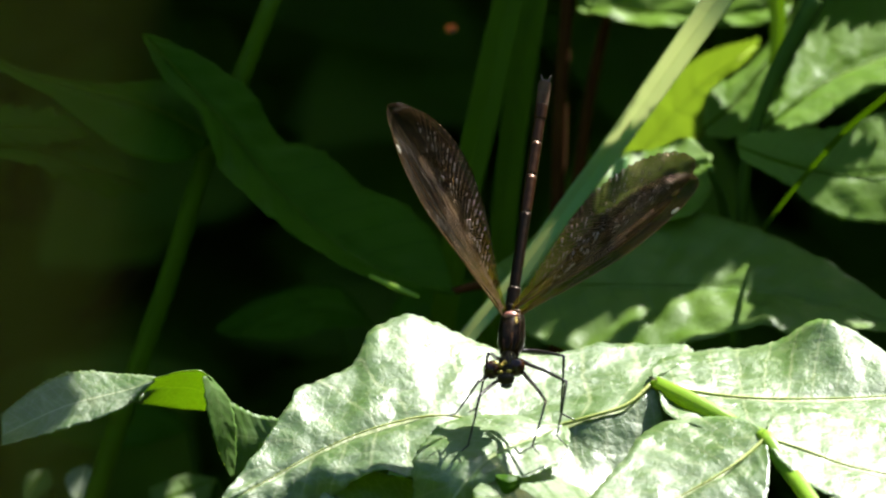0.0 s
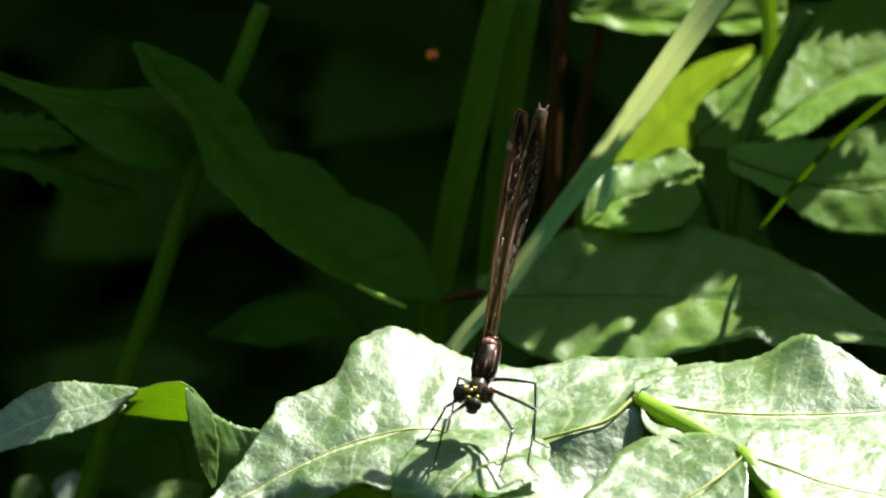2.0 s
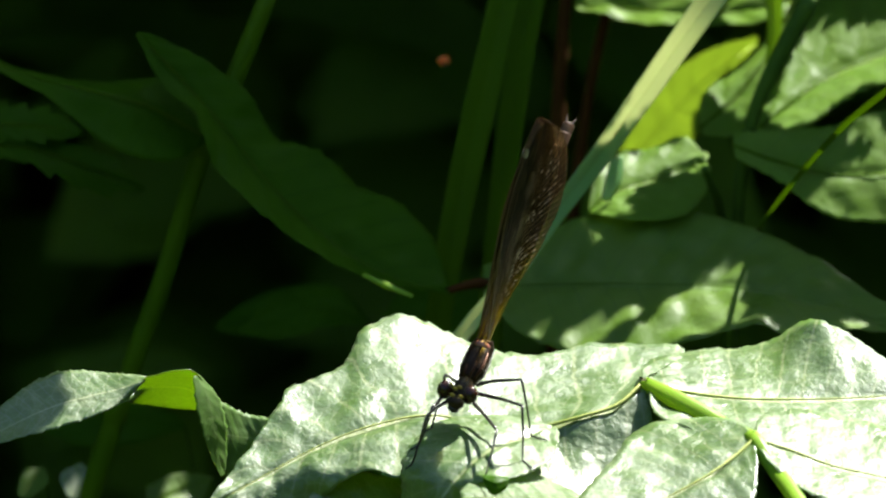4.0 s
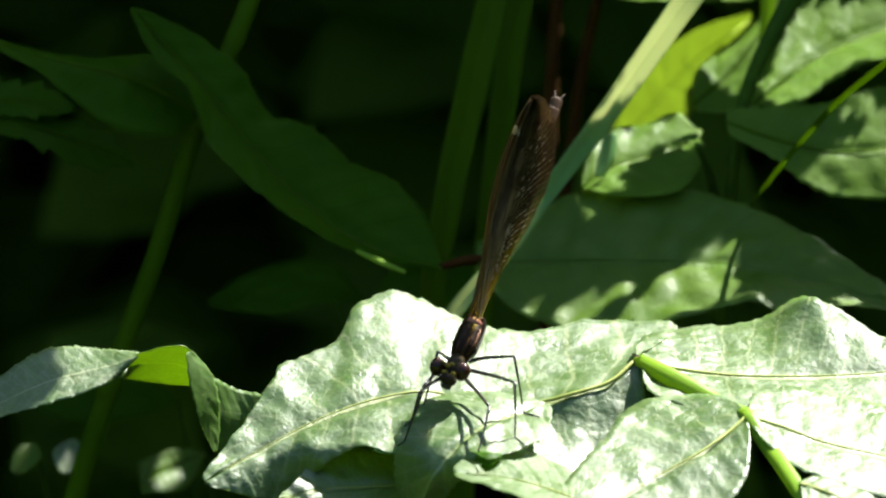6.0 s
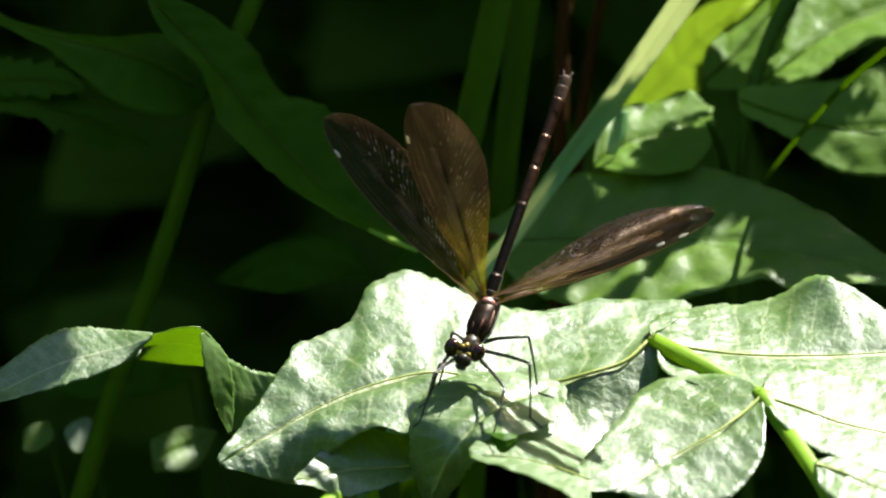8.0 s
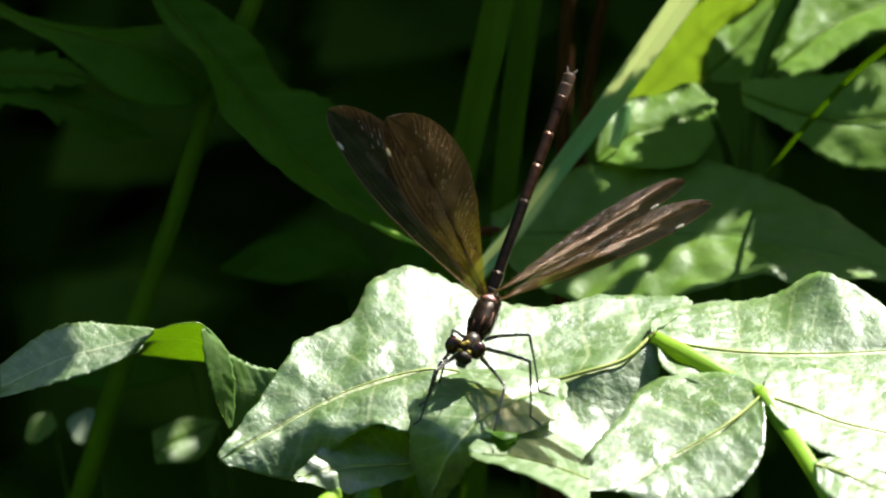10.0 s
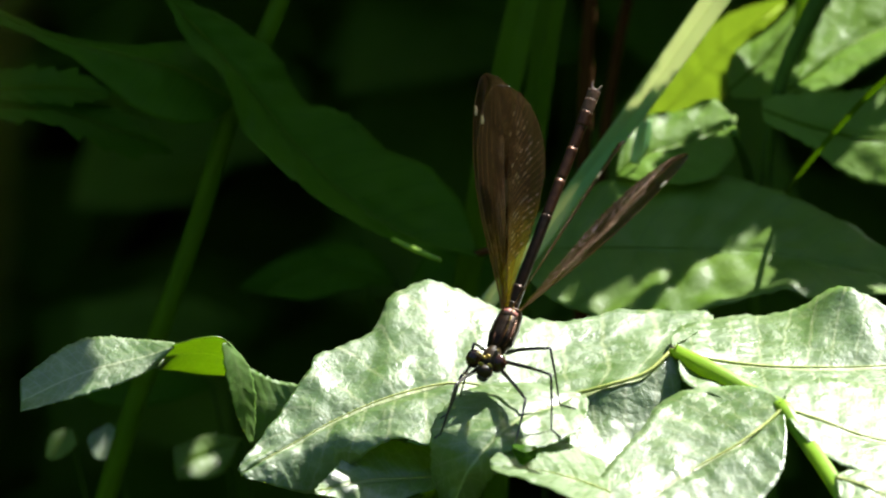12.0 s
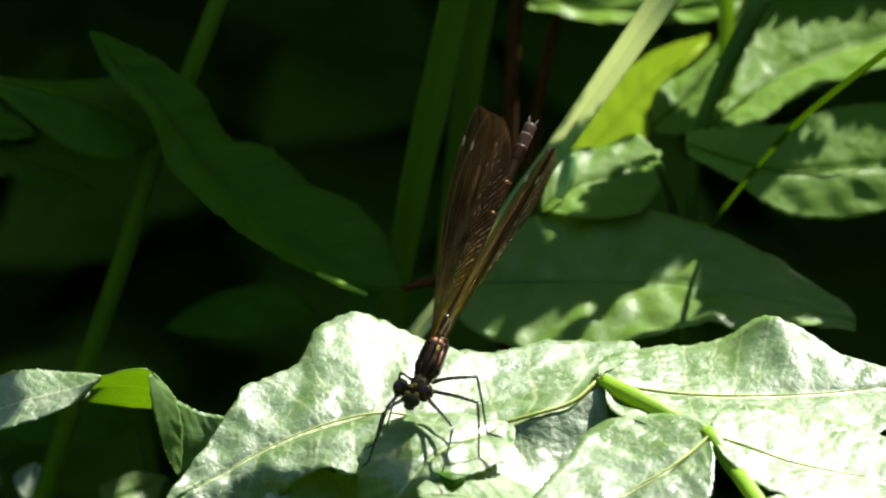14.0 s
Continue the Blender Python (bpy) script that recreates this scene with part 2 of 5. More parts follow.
def tube(pts, radii, sides=10, k=24, flat=1.0, groove=0.0):
    """A tapering stalk along a curve; flat squeezes it, groove presses a channel along it."""
    P = spline(pts, k, False)
    bm = bmesh.new()
    rings = []
    for i, p in enumerate(P):
        t = (P[min(i + 1, k)] - P[max(i - 1, 0)]).normalized()
        a = t.cross(Vector((0, -0.5, 0.86)))
        a = a.normalized() if a.length > 1e-4 else Vector((1, 0, 0))
        b = a.cross(t)
        x = i / k * (len(radii) - 1)
        j = min(int(x), len(radii) - 2)
        r = (radii[j] + (radii[j + 1] - radii[j]) * (x - j)) * MM
        ring = []
        for s in range(sides):
            w = 2 * math.pi * s / sides
            rr = r * (1 - groove * max(0, math.sin(w)) ** 6)
            ring.append(bm.verts.new(p + a * math.cos(w) * rr + b * math.sin(w) * rr * flat))
        rings.append(ring)
    for r0, r1 in zip(rings, rings[1:]):
        for s in range(sides):
            bm.faces.new((r0[s], r0[(s + 1) % sides], r1[(s + 1) % sides], r1[s]))
    bm.faces.new(rings[0][::-1])
    bm.faces.new(rings[-1])
    bmesh.ops.recalc_face_normals(bm, faces=bm.faces)
    return bm


def ball(at, size, u=20, v=14, tilt=0.0):
    bm = bmesh.new()
    bmesh.ops.create_uvsphere(bm, u_segments=u, v_segments=v, radius=1.0)
    m = Matrix.Translation(Vector(at) * MM) @ Matrix.Rotation(radians(tilt), 4, "Y") @ Matrix.Diagonal((*(s * MM for s in size), 1))
    bmesh.ops.transform(bm, matrix=m, verts=bm.verts)
    return bm


# ---- ground and thicket behind ----
def ground():
    bm = bmesh.new()
    bmesh.ops.create_grid(bm, x_segments=60, y_segments=60, size=40)
    for v in bm.verts:
        v.co.z = -0.45 + 0.02 * noise.noise(v.co * 0.7)
    tagged(part("ground", bm, SOIL), "dark soil under the plants", "ground", kind="structure")


ground()

# ---- the leaf that the insect sits on ----
perch = thing("compound_leaf", "glossy compound leaf with toothed leaflets in sunlight", "leaf")
leaflet(perch, [(28.6, -8.2, -14.2), (24.7, -12.6, -15.4), (19.9, -14.8, -15.9), (12.9, -15.3, -17.5), (5.5, -14.1, -17.7), (-0.8, -13.0, -16.9), (-10.5, -15.2, -17.5), (-17.9, -18.3, -19.1), (-25.6, -23.1, -21.2), (-32.3, -28.3, -22.5)],
        [(29.0, -6.8, -14.5), (33.7, 11.2, -20.0), (21.9, 11.6, -19.8), (11.6, 6.5, -18.6), (8.0, 6.7, -18.2), (0.7, 9.8, -16.9), (-6.6, 10.6, -14.5), (-11.1, 7.5, -14.7), (-14.8, -0.5, -16.5), (-18.3, -3.6, -16.8), (-20.7, -5.2, -16.9), (-22.0, -5.8, -16.8), (-22.9, -8.5, -17.2), (-25.6, -14.2, -18.9), (-32.8, -27.2, -22.6)],
        [(28.9, -9.1, -14.5), (29.6, -12.3, -16.0), (29.1, -15.8, -18.1), (24.1, -22.8, -20.8), (17.7, -33.0, -19.5), (11.0, -31.5, -16.2), (0.7, -31.1, -17.3), (-5.6, -28.0, -17.9), (-11.9, -25.3, -18.3), (-15.6, -25.8, -19.0), (-19.3, -25.7, -20.7), (-24.6, -28.3, -21.3), (-31.4, -29.2, -22.7)],
        GLAUCOUS, teeth=44, tooth=0.7, ripple=0.26, veins=9, long=150, across=18, seed=1, droop=(0.70, 0.92, 6.8))
leaflet(perch, [(15.9, -17.2, -15.8), (11.0, -24.1, -13.5), (5.9, -30.4, -12.3), (1.2, -36.2, -14.2), (-1.9, -37.6, -19.6), (-2.3, -37.3, -24.0)],
        [(13.5, -16.2, -16.2), (7.1, -16.5, -14.7), (0.7, -18.3, -14.2), (-3.4, -24.3, -13.6), (-5.3, -29.4, -14.5), (-5.4, -31.5, -16.9), (-5.3, -31.8, -20.5), (-3.4, -32.9, -26.3)],
        [(16.6, -20.6, -15.0), (15.6, -28.8, -13.6), (12.6, -34.6, -12.8), (9.0, -37.3, -12.1), (5.9, -38.0, -12.3), (3.5, -37.9, -15.2), (1.5, -36.8, -19.2), (-1.2, -36.5, -24.5)],
        GLAUCOUS, teeth=22, tooth=0.5, ripple=0.24, veins=6, long=80, across=14, seed=2, rib=0, droop=(0.55, 0.85, 1.0))
leaflet(perch, [(28.9, -8.1, -14.3), (34.0, -8.4, -15.6), (40.5, -9.2, -16.1), (49.7, -8.5, -16.8), (62.4, -7.2, -17.0), (74.8, -4.0, -17.1)],
        [(28.5, -7.0, -14.4), (28.8, 0.0, -16.5), (32.3, 5.8, -18.1), (38.9, 9.2, -19.2), (47.1, 9.5, -17.9), (51.1, 10.0, -15.4), (53.6, 8.8, -14.1), (57.4, 6.5, -14.5), (62.8, 1.6, -15.6), (74.8, -3.6, -16.9)],
        [(29.2, -10.3, -14.1), (30.2, -18.2, -13.4), (36.4, -24.2, -12.8), (44.2, -26.5, -12.3), (53.0, -26.8, -13.5), (61.6, -24.8, -15.5), (74.5, -11.2, -17.5)],
        GLAUCOUS, teeth=30, tooth=0.6, ripple=0.22, veins=8, long=80, across=12, seed=3)
leaflet(perch, [(43.6, -29.3, -10.9), (41.6, -31.8, -11.4), (37.7, -36.2, -12.0), (30.5, -41.7, -13.3), (23.3, -50.2, -13.3)],
        [(43.8, -27.7, -10.9), (41.2, -22.7, -11.9), (34.1, -20.6, -12.7), (28.5, -21.8, -13.5), (23.6, -32.5, -12.8), (18.8, -42.4, -12.9), (16.3, -52.1, -12.5)],
        [(43.9, -31.1, -10.9), (43.9, -36.5, -11.2), (42.6, -44.3, -12.9), (38.1, -50.4, -14.5), (25.7, -50.8, -14.7)],
        GLAUCOUS, teeth=26, tooth=0.35, ripple=0.22, veins=7, long=70, across=10, seed=4)
leaflet(perch, [(43.9, -29.3, -10.9), (48.1, -30.5, -11.6), (54.3, -33.4, -12.5), (61.2, -34.9, -13.4), (73.0, -36.9, -14.7)],
        [(43.8, -27.7, -10.9), (45.4, -20.3, -12.5), (50.1, -17.7, -13.1), (55.7, -17.6, -14.1), (61.8, -19.7, -14.4), (73.5, -27.3, -15.0)],
        [(44.2, -31.1, -10.9), (46.6, -37.4, -10.7), (50.8, -42.9, -11.0), (55.4, -45.4, -11.4), (62.3, -47.4, -12.8), (72.7, -43.2, -14.4)],
        GLAUCOUS, teeth=28, tooth=0.7, ripple=0.12, veins=8, long=70, across=10, seed=5)
leaflet(perch, [(50.5, -49.2, -9.6), (53.6, -50.9, -9.6), (58.1, -53.6, -10.2), (64.1, -57.8, -10.8)],
        [(50.4, -47.9, -9.8), (53.0, -46.7, -10.2), (57.6, -47.8, -10.8), (64.3, -55.4, -11.4)],
        [(50.5, -50.9, -9.6), (51.1, -55.6, -9.4), (56.2, -61.9, -9.1), (63.6, -60.2, -10.2)],
        GLAUCOUS, teeth=14, ripple=0.3, veins=6, long=40, across=8, seed=6)
leaflet(perch, [(-2.8, -26.4, -23.9), (-7.6, -26.6, -24.2), (-14.0, -27.6, -23.9), (-18.7, -31.5, -22.6), (-21.8, -35.7, -20.9)],
        [(-2.8, -21.3, -23.2), (-7.6, -20.9, -22.5), (-12.4, -20.4, -21.6), (-15.6, -21.4, -21.4), (-18.7, -26.7, -22.4), (-21.8, -35.6, -20.7)],
        [(-2.8, -28.8, -24.1), (-6.8, -30.1, -24.3), (-10.7, -31.7, -24.9), (-14.7, -32.9, -25.1), (-17.7, -35.0, -22.7), (-21.7, -35.9, -21.1)],
        GLAUCOUS, teeth=14, tooth=0.5, ripple=0.25, veins=6, long=50, across=10, seed=7, rib=0.15)
leaflet(perch, [(19.4, -52.3, -10.1), (13.3, -46.1, -11.5), (8.6, -43.1, -12.2), (2.8, -42.0, -12.2)],
        [(19.7, -35.2, -16.6), (13.4, -30.3, -16.2), (7.9, -29.5, -14.7), (2.7, -40.0, -12.8)],
        [(19.2, -69.6, -4.2), (15.0, -61.4, -6.0), (8.9, -53.4, -8.0), (3.0, -44.9, -11.3)],
        GLAUCOUS, teeth=10, ripple=0.2, veins=6, long=40, across=8, seed=8, rib=0.15)
part("stalk", tube([(-13.8, -28.0, -27.6), (-15.8, -31.8, -26.1), (-17.7, -39.7, -23.6), (-19.2, -61.5, -15.4), (-18.7, -170.1, 27.0)], [0.8, 1.5, 1.6, 1.6, 1.8], k=20), STALK, perch, "pale green side stalk")
part("stalk", tube([(28.8, -8.3, -14.3), (32.7, -13.7, -13.6), (36.6, -17.3, -13.9), (39.7, -19.8, -14.3), (42.4, -23.9, -13.3), (43.8, -28.8, -11.2), (45.8, -33.6, -12.1), (47.7, -40.1, -11.3), (51.2, -51.5, -11.1), (54.6, -64.7, -11.9), (58.7, -84.7, -26.2), (61.8, -119.4, -85.4), (64.7, -205.0, -350.2)], [1.0, 1.4, 1.4, 1.2, 1.1, 1.1, 1.15, 1.2, 1.25, 1.4, 1.7, 2.0, 2.5], groove=0.3, k=60), STALK, perch, "bright green grooved stalk")

tuft_rnd = random.Random(3)
for at in ((28.7, -8.6, -13.8), (43.8, -27.9, -11.2)):
    bm = bmesh.new()
    for q in range(16):
        a = tuft_rnd.uniform(0, 6.283)
        tip = Vector((math.cos(a) * 1.0, math.sin(a) * 0.8, tuft_rnd.uniform(0.2, 0.7))) * tuft_rnd.uniform(0.6, 1.1)
        base = Vector(at) + Vector((0, -0.3, 0.3))
        w = tip.cross(Vector((0, -0.6, 0.8))).normalized() * 0.045
        v = [bm.verts.new(p * MM) for p in (base - w, base + w, base + tip * 0.6 + w * 0.7 + Vector((0, 0, 0.1)), base + tip, base + tip * 0.6 - w * 0.7)]
        bm.faces.new(v)
    tagged(part("hair_tuft", bm, HAIR, perch, "brown hairs at the leaf node"), kind="stuff")
leaflet(perch, [(5.8, -42.1, -9.4), (7.4, -43.4, -9.9), (9.5, -41.8, -10.0)], [(5.9, -41.0, -9.6), (7.7, -41.5, -9.4), (9.5, -40.7, -10.1)], [(5.9, -41.9, -10.2), (7.3, -43.7, -11.2), (9.2, -42.3, -10.9)], SHADE_TONED_LEAF, name="torn_lobe", teeth=6, tooth=0.2, ripple=0.1, veins=3, long=16, across=5, seed=61, rib=0)

curl = thing("curled_leaf", "drooping toothed leaf with a curled, backlit fold", "leaf")
leaflet(curl, [(-42.3, -4.4, -16.4), (-46.6, -5.1, -17.6), (-53.8, -7.0, -18.6), (-64.1, -10.3, -22.0)], [(-42.4, -2.8, -16.7), (-48.8, -0.9, -17.3), (-54.5, -0.5, -17.4), (-58.9, -2.4, -18.5), (-64.4, -6.2, -21.0)], [(-45.1, -5.9, -18.8), (-46.5, -7.7, -18.7), (-51.2, -10.2, -19.4), (-56.8, -11.9, -20.3), (-64.0, -13.0, -22.1)],
        GLAUCOUS, name="blade", teeth=26, tooth=0.5, ripple=0.07, veins=10, long=60, across=9, seed=11, rib=0, groove=0.0)
leaflet(curl, [(-44.0, -2.6, -19.2), (-40.3, -1.4, -19.3), (-37.1, -0.6, -19.9), (-34.3, -1.1, -20.8)], [(-42.6, -4.2, -16.1), (-38.5, -5.4, -14.2), (-35.7, -5.3, -14.1), (-34.1, -5.1, -15.8)], [(-45.3, -6.8, -18.5), (-42.2, 1.5, -24.1), (-38.2, 3.9, -26.0), (-34.4, 2.9, -25.9)],
        GLAUCOUS, name="folded_part", label="backlit yellow-green fold", teeth=10, tooth=0.1, ripple=0.1, veins=5, long=30, across=8, seed=51, rib=0, groove=0.0)
leaflet(curl, [(-35.1, -5.5, -14.9), (-33.4, -6.8, -18.1), (-32.6, -8.4, -21.8), (-32.0, -9.6, -25.8), (-31.4, -10.2, -28.8)], [(-34.7, -4.6, -15.3), (-32.2, -5.2, -18.7), (-31.0, -6.7, -22.9), (-30.9, -8.2, -26.6), (-31.3, -9.8, -29.2)], [(-35.4, -6.0, -14.8), (-35.0, -8.6, -17.8), (-34.1, -10.0, -21.0), (-32.9, -10.5, -25.4), (-31.6, -10.7, -28.7)],
        LEAF_BACK, name="drooping_edge", teeth=16, tooth=0.4, ripple=0.12, veins=6, long=40, across=6, seed=52, rib=0, groove=0.0)
leaflet(curl, [(-23.7, -5.0, -26.0), (-27.7, -4.8, -25.7), (-31.9, -6.2, -24.1)], [(-23.7, -2.6, -24.0), (-28.2, -2.3, -23.3), (-32.1, -3.4, -20.3)], [(-24.5, -6.2, -28.0), (-27.7, -7.6, -29.3), (-31.5, -9.5, -29.6)],
        LEAF_BACK, name="blade", label="matt underside in shade", teeth=8, tooth=0.3, ripple=0.15, veins=5, long=30, across=6, seed=53, rib=0, groove=0.0)
part("stalk", tube([(-21.9, 3.0, -27.9), (-17.1, 4.4, -31.6), (-10.6, 4.6, -51.0), (-4.8, -57.7, -157.4), (-3.0, -176.9, -341.2)], [0.5, 0.7, 0.9, 1.1, 1.4], k=30), STALK, curl)

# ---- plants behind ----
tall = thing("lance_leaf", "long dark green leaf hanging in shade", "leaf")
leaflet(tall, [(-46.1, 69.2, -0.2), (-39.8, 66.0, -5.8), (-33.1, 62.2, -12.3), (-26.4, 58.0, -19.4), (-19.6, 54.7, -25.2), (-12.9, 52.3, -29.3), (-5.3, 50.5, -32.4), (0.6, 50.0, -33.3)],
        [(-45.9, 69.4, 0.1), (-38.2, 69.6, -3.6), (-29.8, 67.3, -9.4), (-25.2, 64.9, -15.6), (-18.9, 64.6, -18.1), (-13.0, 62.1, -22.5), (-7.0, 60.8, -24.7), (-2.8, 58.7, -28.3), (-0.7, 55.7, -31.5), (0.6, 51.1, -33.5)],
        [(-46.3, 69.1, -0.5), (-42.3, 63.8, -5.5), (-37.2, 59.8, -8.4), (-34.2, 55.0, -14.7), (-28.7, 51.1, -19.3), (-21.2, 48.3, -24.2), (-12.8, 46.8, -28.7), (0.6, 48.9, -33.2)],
        SHADE_TONED_LEAF, rib=0.2, teeth=30, tooth=0.6, ripple=0.35, veins=14, long=80, across=10, seed=12)
part("stalk", tube([(0.2, 50.0, -33.3), (4.8, 52.3, -33.4), (9.0, 55.3, -36.2), (17.6, 57.9, -49.6)], [0.5, 0.8, 0.9, 1.0]), DIM_STEM, tall, "thin brown stalk")


def stem(name, label, pts, radii, mat=GRASS, flat=1.0):
    t = thing(name, label, "stem" if "stem" in name else "grass")
    part("shaft", tube(pts, radii, flat=flat, k=30), mat, t)
    return t


main_stem = stem("plant_stem", "upright green plant stem in shade", [(-26.7, 77.5, 1.9), (-31.2, 71.7, -8.0), (-36.2, 65.9, -17.8), (-41.8, 58.6, -34.2), (-47.8, 51.7, -49.8), (-53.9, 44.0, -67.0), (-62.8, 33.9, -100.0), (-96.8, -109.0, -422.7)], [1.4, 1.5, 1.5, 1.6, 1.7, 1.8])
for pts in ([(-35.0, 67.3, -15.4), (-35.7, 66.4, -16.9), (-36.3, 65.8, -18.0), (-36.9, 65.1, -19.1)], [(-48.8, 50.3, -52.2), (-49.3, 49.8, -53.6), (-49.8, 49.3, -54.9), (-50.2, 48.9, -56.0)]):
    part("node", tube(pts, [1.5, 1.95, 1.95, 1.55], k=10), GRASS, main_stem, "slightly swollen node")
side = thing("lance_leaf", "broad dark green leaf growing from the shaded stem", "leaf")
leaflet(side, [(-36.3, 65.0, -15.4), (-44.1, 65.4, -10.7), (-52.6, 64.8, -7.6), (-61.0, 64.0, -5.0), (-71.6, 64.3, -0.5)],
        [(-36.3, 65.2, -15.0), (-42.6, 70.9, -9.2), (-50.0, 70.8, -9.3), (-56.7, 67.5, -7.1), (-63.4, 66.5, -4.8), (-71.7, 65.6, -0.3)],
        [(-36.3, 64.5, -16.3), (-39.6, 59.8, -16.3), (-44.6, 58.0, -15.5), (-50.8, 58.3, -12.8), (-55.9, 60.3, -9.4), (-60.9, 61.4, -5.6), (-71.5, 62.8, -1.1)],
        SHADE_TONED_LEAF, teeth=20, tooth=0.2, ripple=0.25, veins=12, long=60, seed=13)
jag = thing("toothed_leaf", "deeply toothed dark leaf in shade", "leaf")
leaflet(jag, [(-72.6, 72.5, -18.1), (-64.1, 72.7, -17.8), (-59.0, 72.5, -18.2), (-54.7, 72.1, -18.9)], [(-72.7, 75.7, -16.6), (-64.2, 75.7, -16.7), (-59.1, 75.3, -17.5), (-54.7, 72.2, -18.8)], [(-72.4, 69.9, -18.6), (-64.0, 69.9, -18.6), (-58.9, 69.9, -18.7), (-54.7, 72.0, -19.1)], SHADE_TONED_LEAF, teeth=6, tooth=1.5, ripple=0.2, veins=6, long=40, seed=14)
leaflet(jag, [(-72.4, 69.5, -19.4), (-62.3, 69.2, -19.9), (-53.8, 67.8, -22.3), (-45.4, 66.2, -25.1)], [(-72.6, 72.1, -18.9), (-62.4, 71.8, -19.4), (-53.0, 70.6, -21.5), (-45.4, 66.3, -24.9)], [(-72.3, 66.9, -19.8), (-62.2, 66.4, -20.7), (-54.5, 64.7, -23.8), (-45.4, 66.1, -25.4)], SHADE_TONED_LEAF, teeth=6, tooth=1.8, ripple=0.2, veins=6, long=40, seed=15)


def grass(label, mid, wide, fold=0.35, mat=GRASS, k=50, turn=(1, 0, 0)):
    """A grass blade with a keel: two sloping halves along a curve."""
    t = thing("grass_blade", label, "grass")
    P = spline(mid, k, False)
    bm = bmesh.new()
    rows = []
    for i, p in enumerate(P):
        d = (P[min(i + 1, k)] - P[max(i - 1, 0)]).normalized()
        a = Vector(turn)
        a = (a - d * a.dot(d)).normalized()
        b = d.cross(a)
        x = i / k * (len(wide) - 1)
        j = min(int(x), len(wide) - 2)
        w = (wide[j] + (wide[j + 1] - wide[j]) * (x - j)) * MM * 0.5
        row = []
        for s in range(-6, 7):
            f = s / 6
            row.append(bm.verts.new(p + a * w * f + b * (w * fold * abs(f) + 0.02 * w * math.cos(f * 40))))
        rows.append(row)
    for r0, r1 in zip(rows, rows[1:]):
        for s in range(12):
            bm.faces.new((r0[s], r0[s + 1], r1[s + 1], r1[s]))
    bmesh.ops.recalc_face_normals(bm, faces=bm.faces)
    ob = part("blade", bm, mat, t)
    sol = ob.modifiers.new("thickness", "SOLIDIFY")
    sol.thickness = 0.2 * MM
    if mat in (GRASS, PALE_GRASS):
        part("keel", tube([tuple(Vector(q) + Vector((0, -0.1, 0))) for q in mid], [(0.04 if mat == GRASS else 0.012) * w for w in wide], sides=6, k=k), mat, t, "slender keel along the blade")
    return t


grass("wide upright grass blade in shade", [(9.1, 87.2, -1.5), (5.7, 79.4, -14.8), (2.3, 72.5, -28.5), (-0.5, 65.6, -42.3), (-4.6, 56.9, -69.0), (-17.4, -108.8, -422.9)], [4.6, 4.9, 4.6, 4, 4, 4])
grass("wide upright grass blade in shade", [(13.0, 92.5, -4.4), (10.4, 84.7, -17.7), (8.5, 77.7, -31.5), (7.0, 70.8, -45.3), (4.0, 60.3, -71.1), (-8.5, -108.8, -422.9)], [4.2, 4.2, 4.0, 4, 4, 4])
grass("thick pale green grass blade in sunlight", [(42.2, 58.6, 16.8), (36.7, 53.8, 10.5), (30.6, 52.8, 1.0), (22.4, 52.1, -12.0), (16.1, 47.9, -19.2), (9.0, 41.1, -26.8), (1.9, 35.1, -33.0), (-7.8, 28.0, -51.1), (-25.7, -122.9, -407.3)], [4.3, 4.0, 3.7, 3.2, 2.8, 2.5, 2.4, 2.6, 3], fold=0.4, mat=PALE_GRASS, turn=(0.8, -0.2, -0.5))
grass("narrow green grass blade with a blunt tip, coloured as if sunlit", [(49.3, 98.3, -6.6), (49.8, 94.4, -11.3), (49.4, 90.9, -15.3), (48.6, 87.1, -19.8)], [2.6, 2.4, 1.8, 1.0], fold=0.2, mat=SUN_TONED_GRASS)
stem("plant_stem", "thin dark stem in shade", [(55.0, 82.9, -1.2), (50.4, 79.5, -9.0), (47.0, 76.7, -15.7), (44.7, 73.5, -25.1), (43.8, 70.9, -37.5), (39.7, 20.7, -215.2), (39.7, -115.7, -415.2)], [1.6, 1.4, 1.1, 0.9, 0.9, 1.0, 1.0], mat=SHADE_TONED_STALK)
grass("thin arching grass blade", [(71.6, 45.4, 9.8), (64.2, 46.0, 2.9), (58.8, 48.0, -3.5), (54.1, 51.4, -11.6), (47.7, 59.1, -25.9), (46.2, 67.9, -34.7), (43.6, 73.5, -48.9), (39.7, -115.7, -415.2)], [1.1, 1.1, 1.05, 0.9, 0.7, 0.7, 0.8, 1.5])

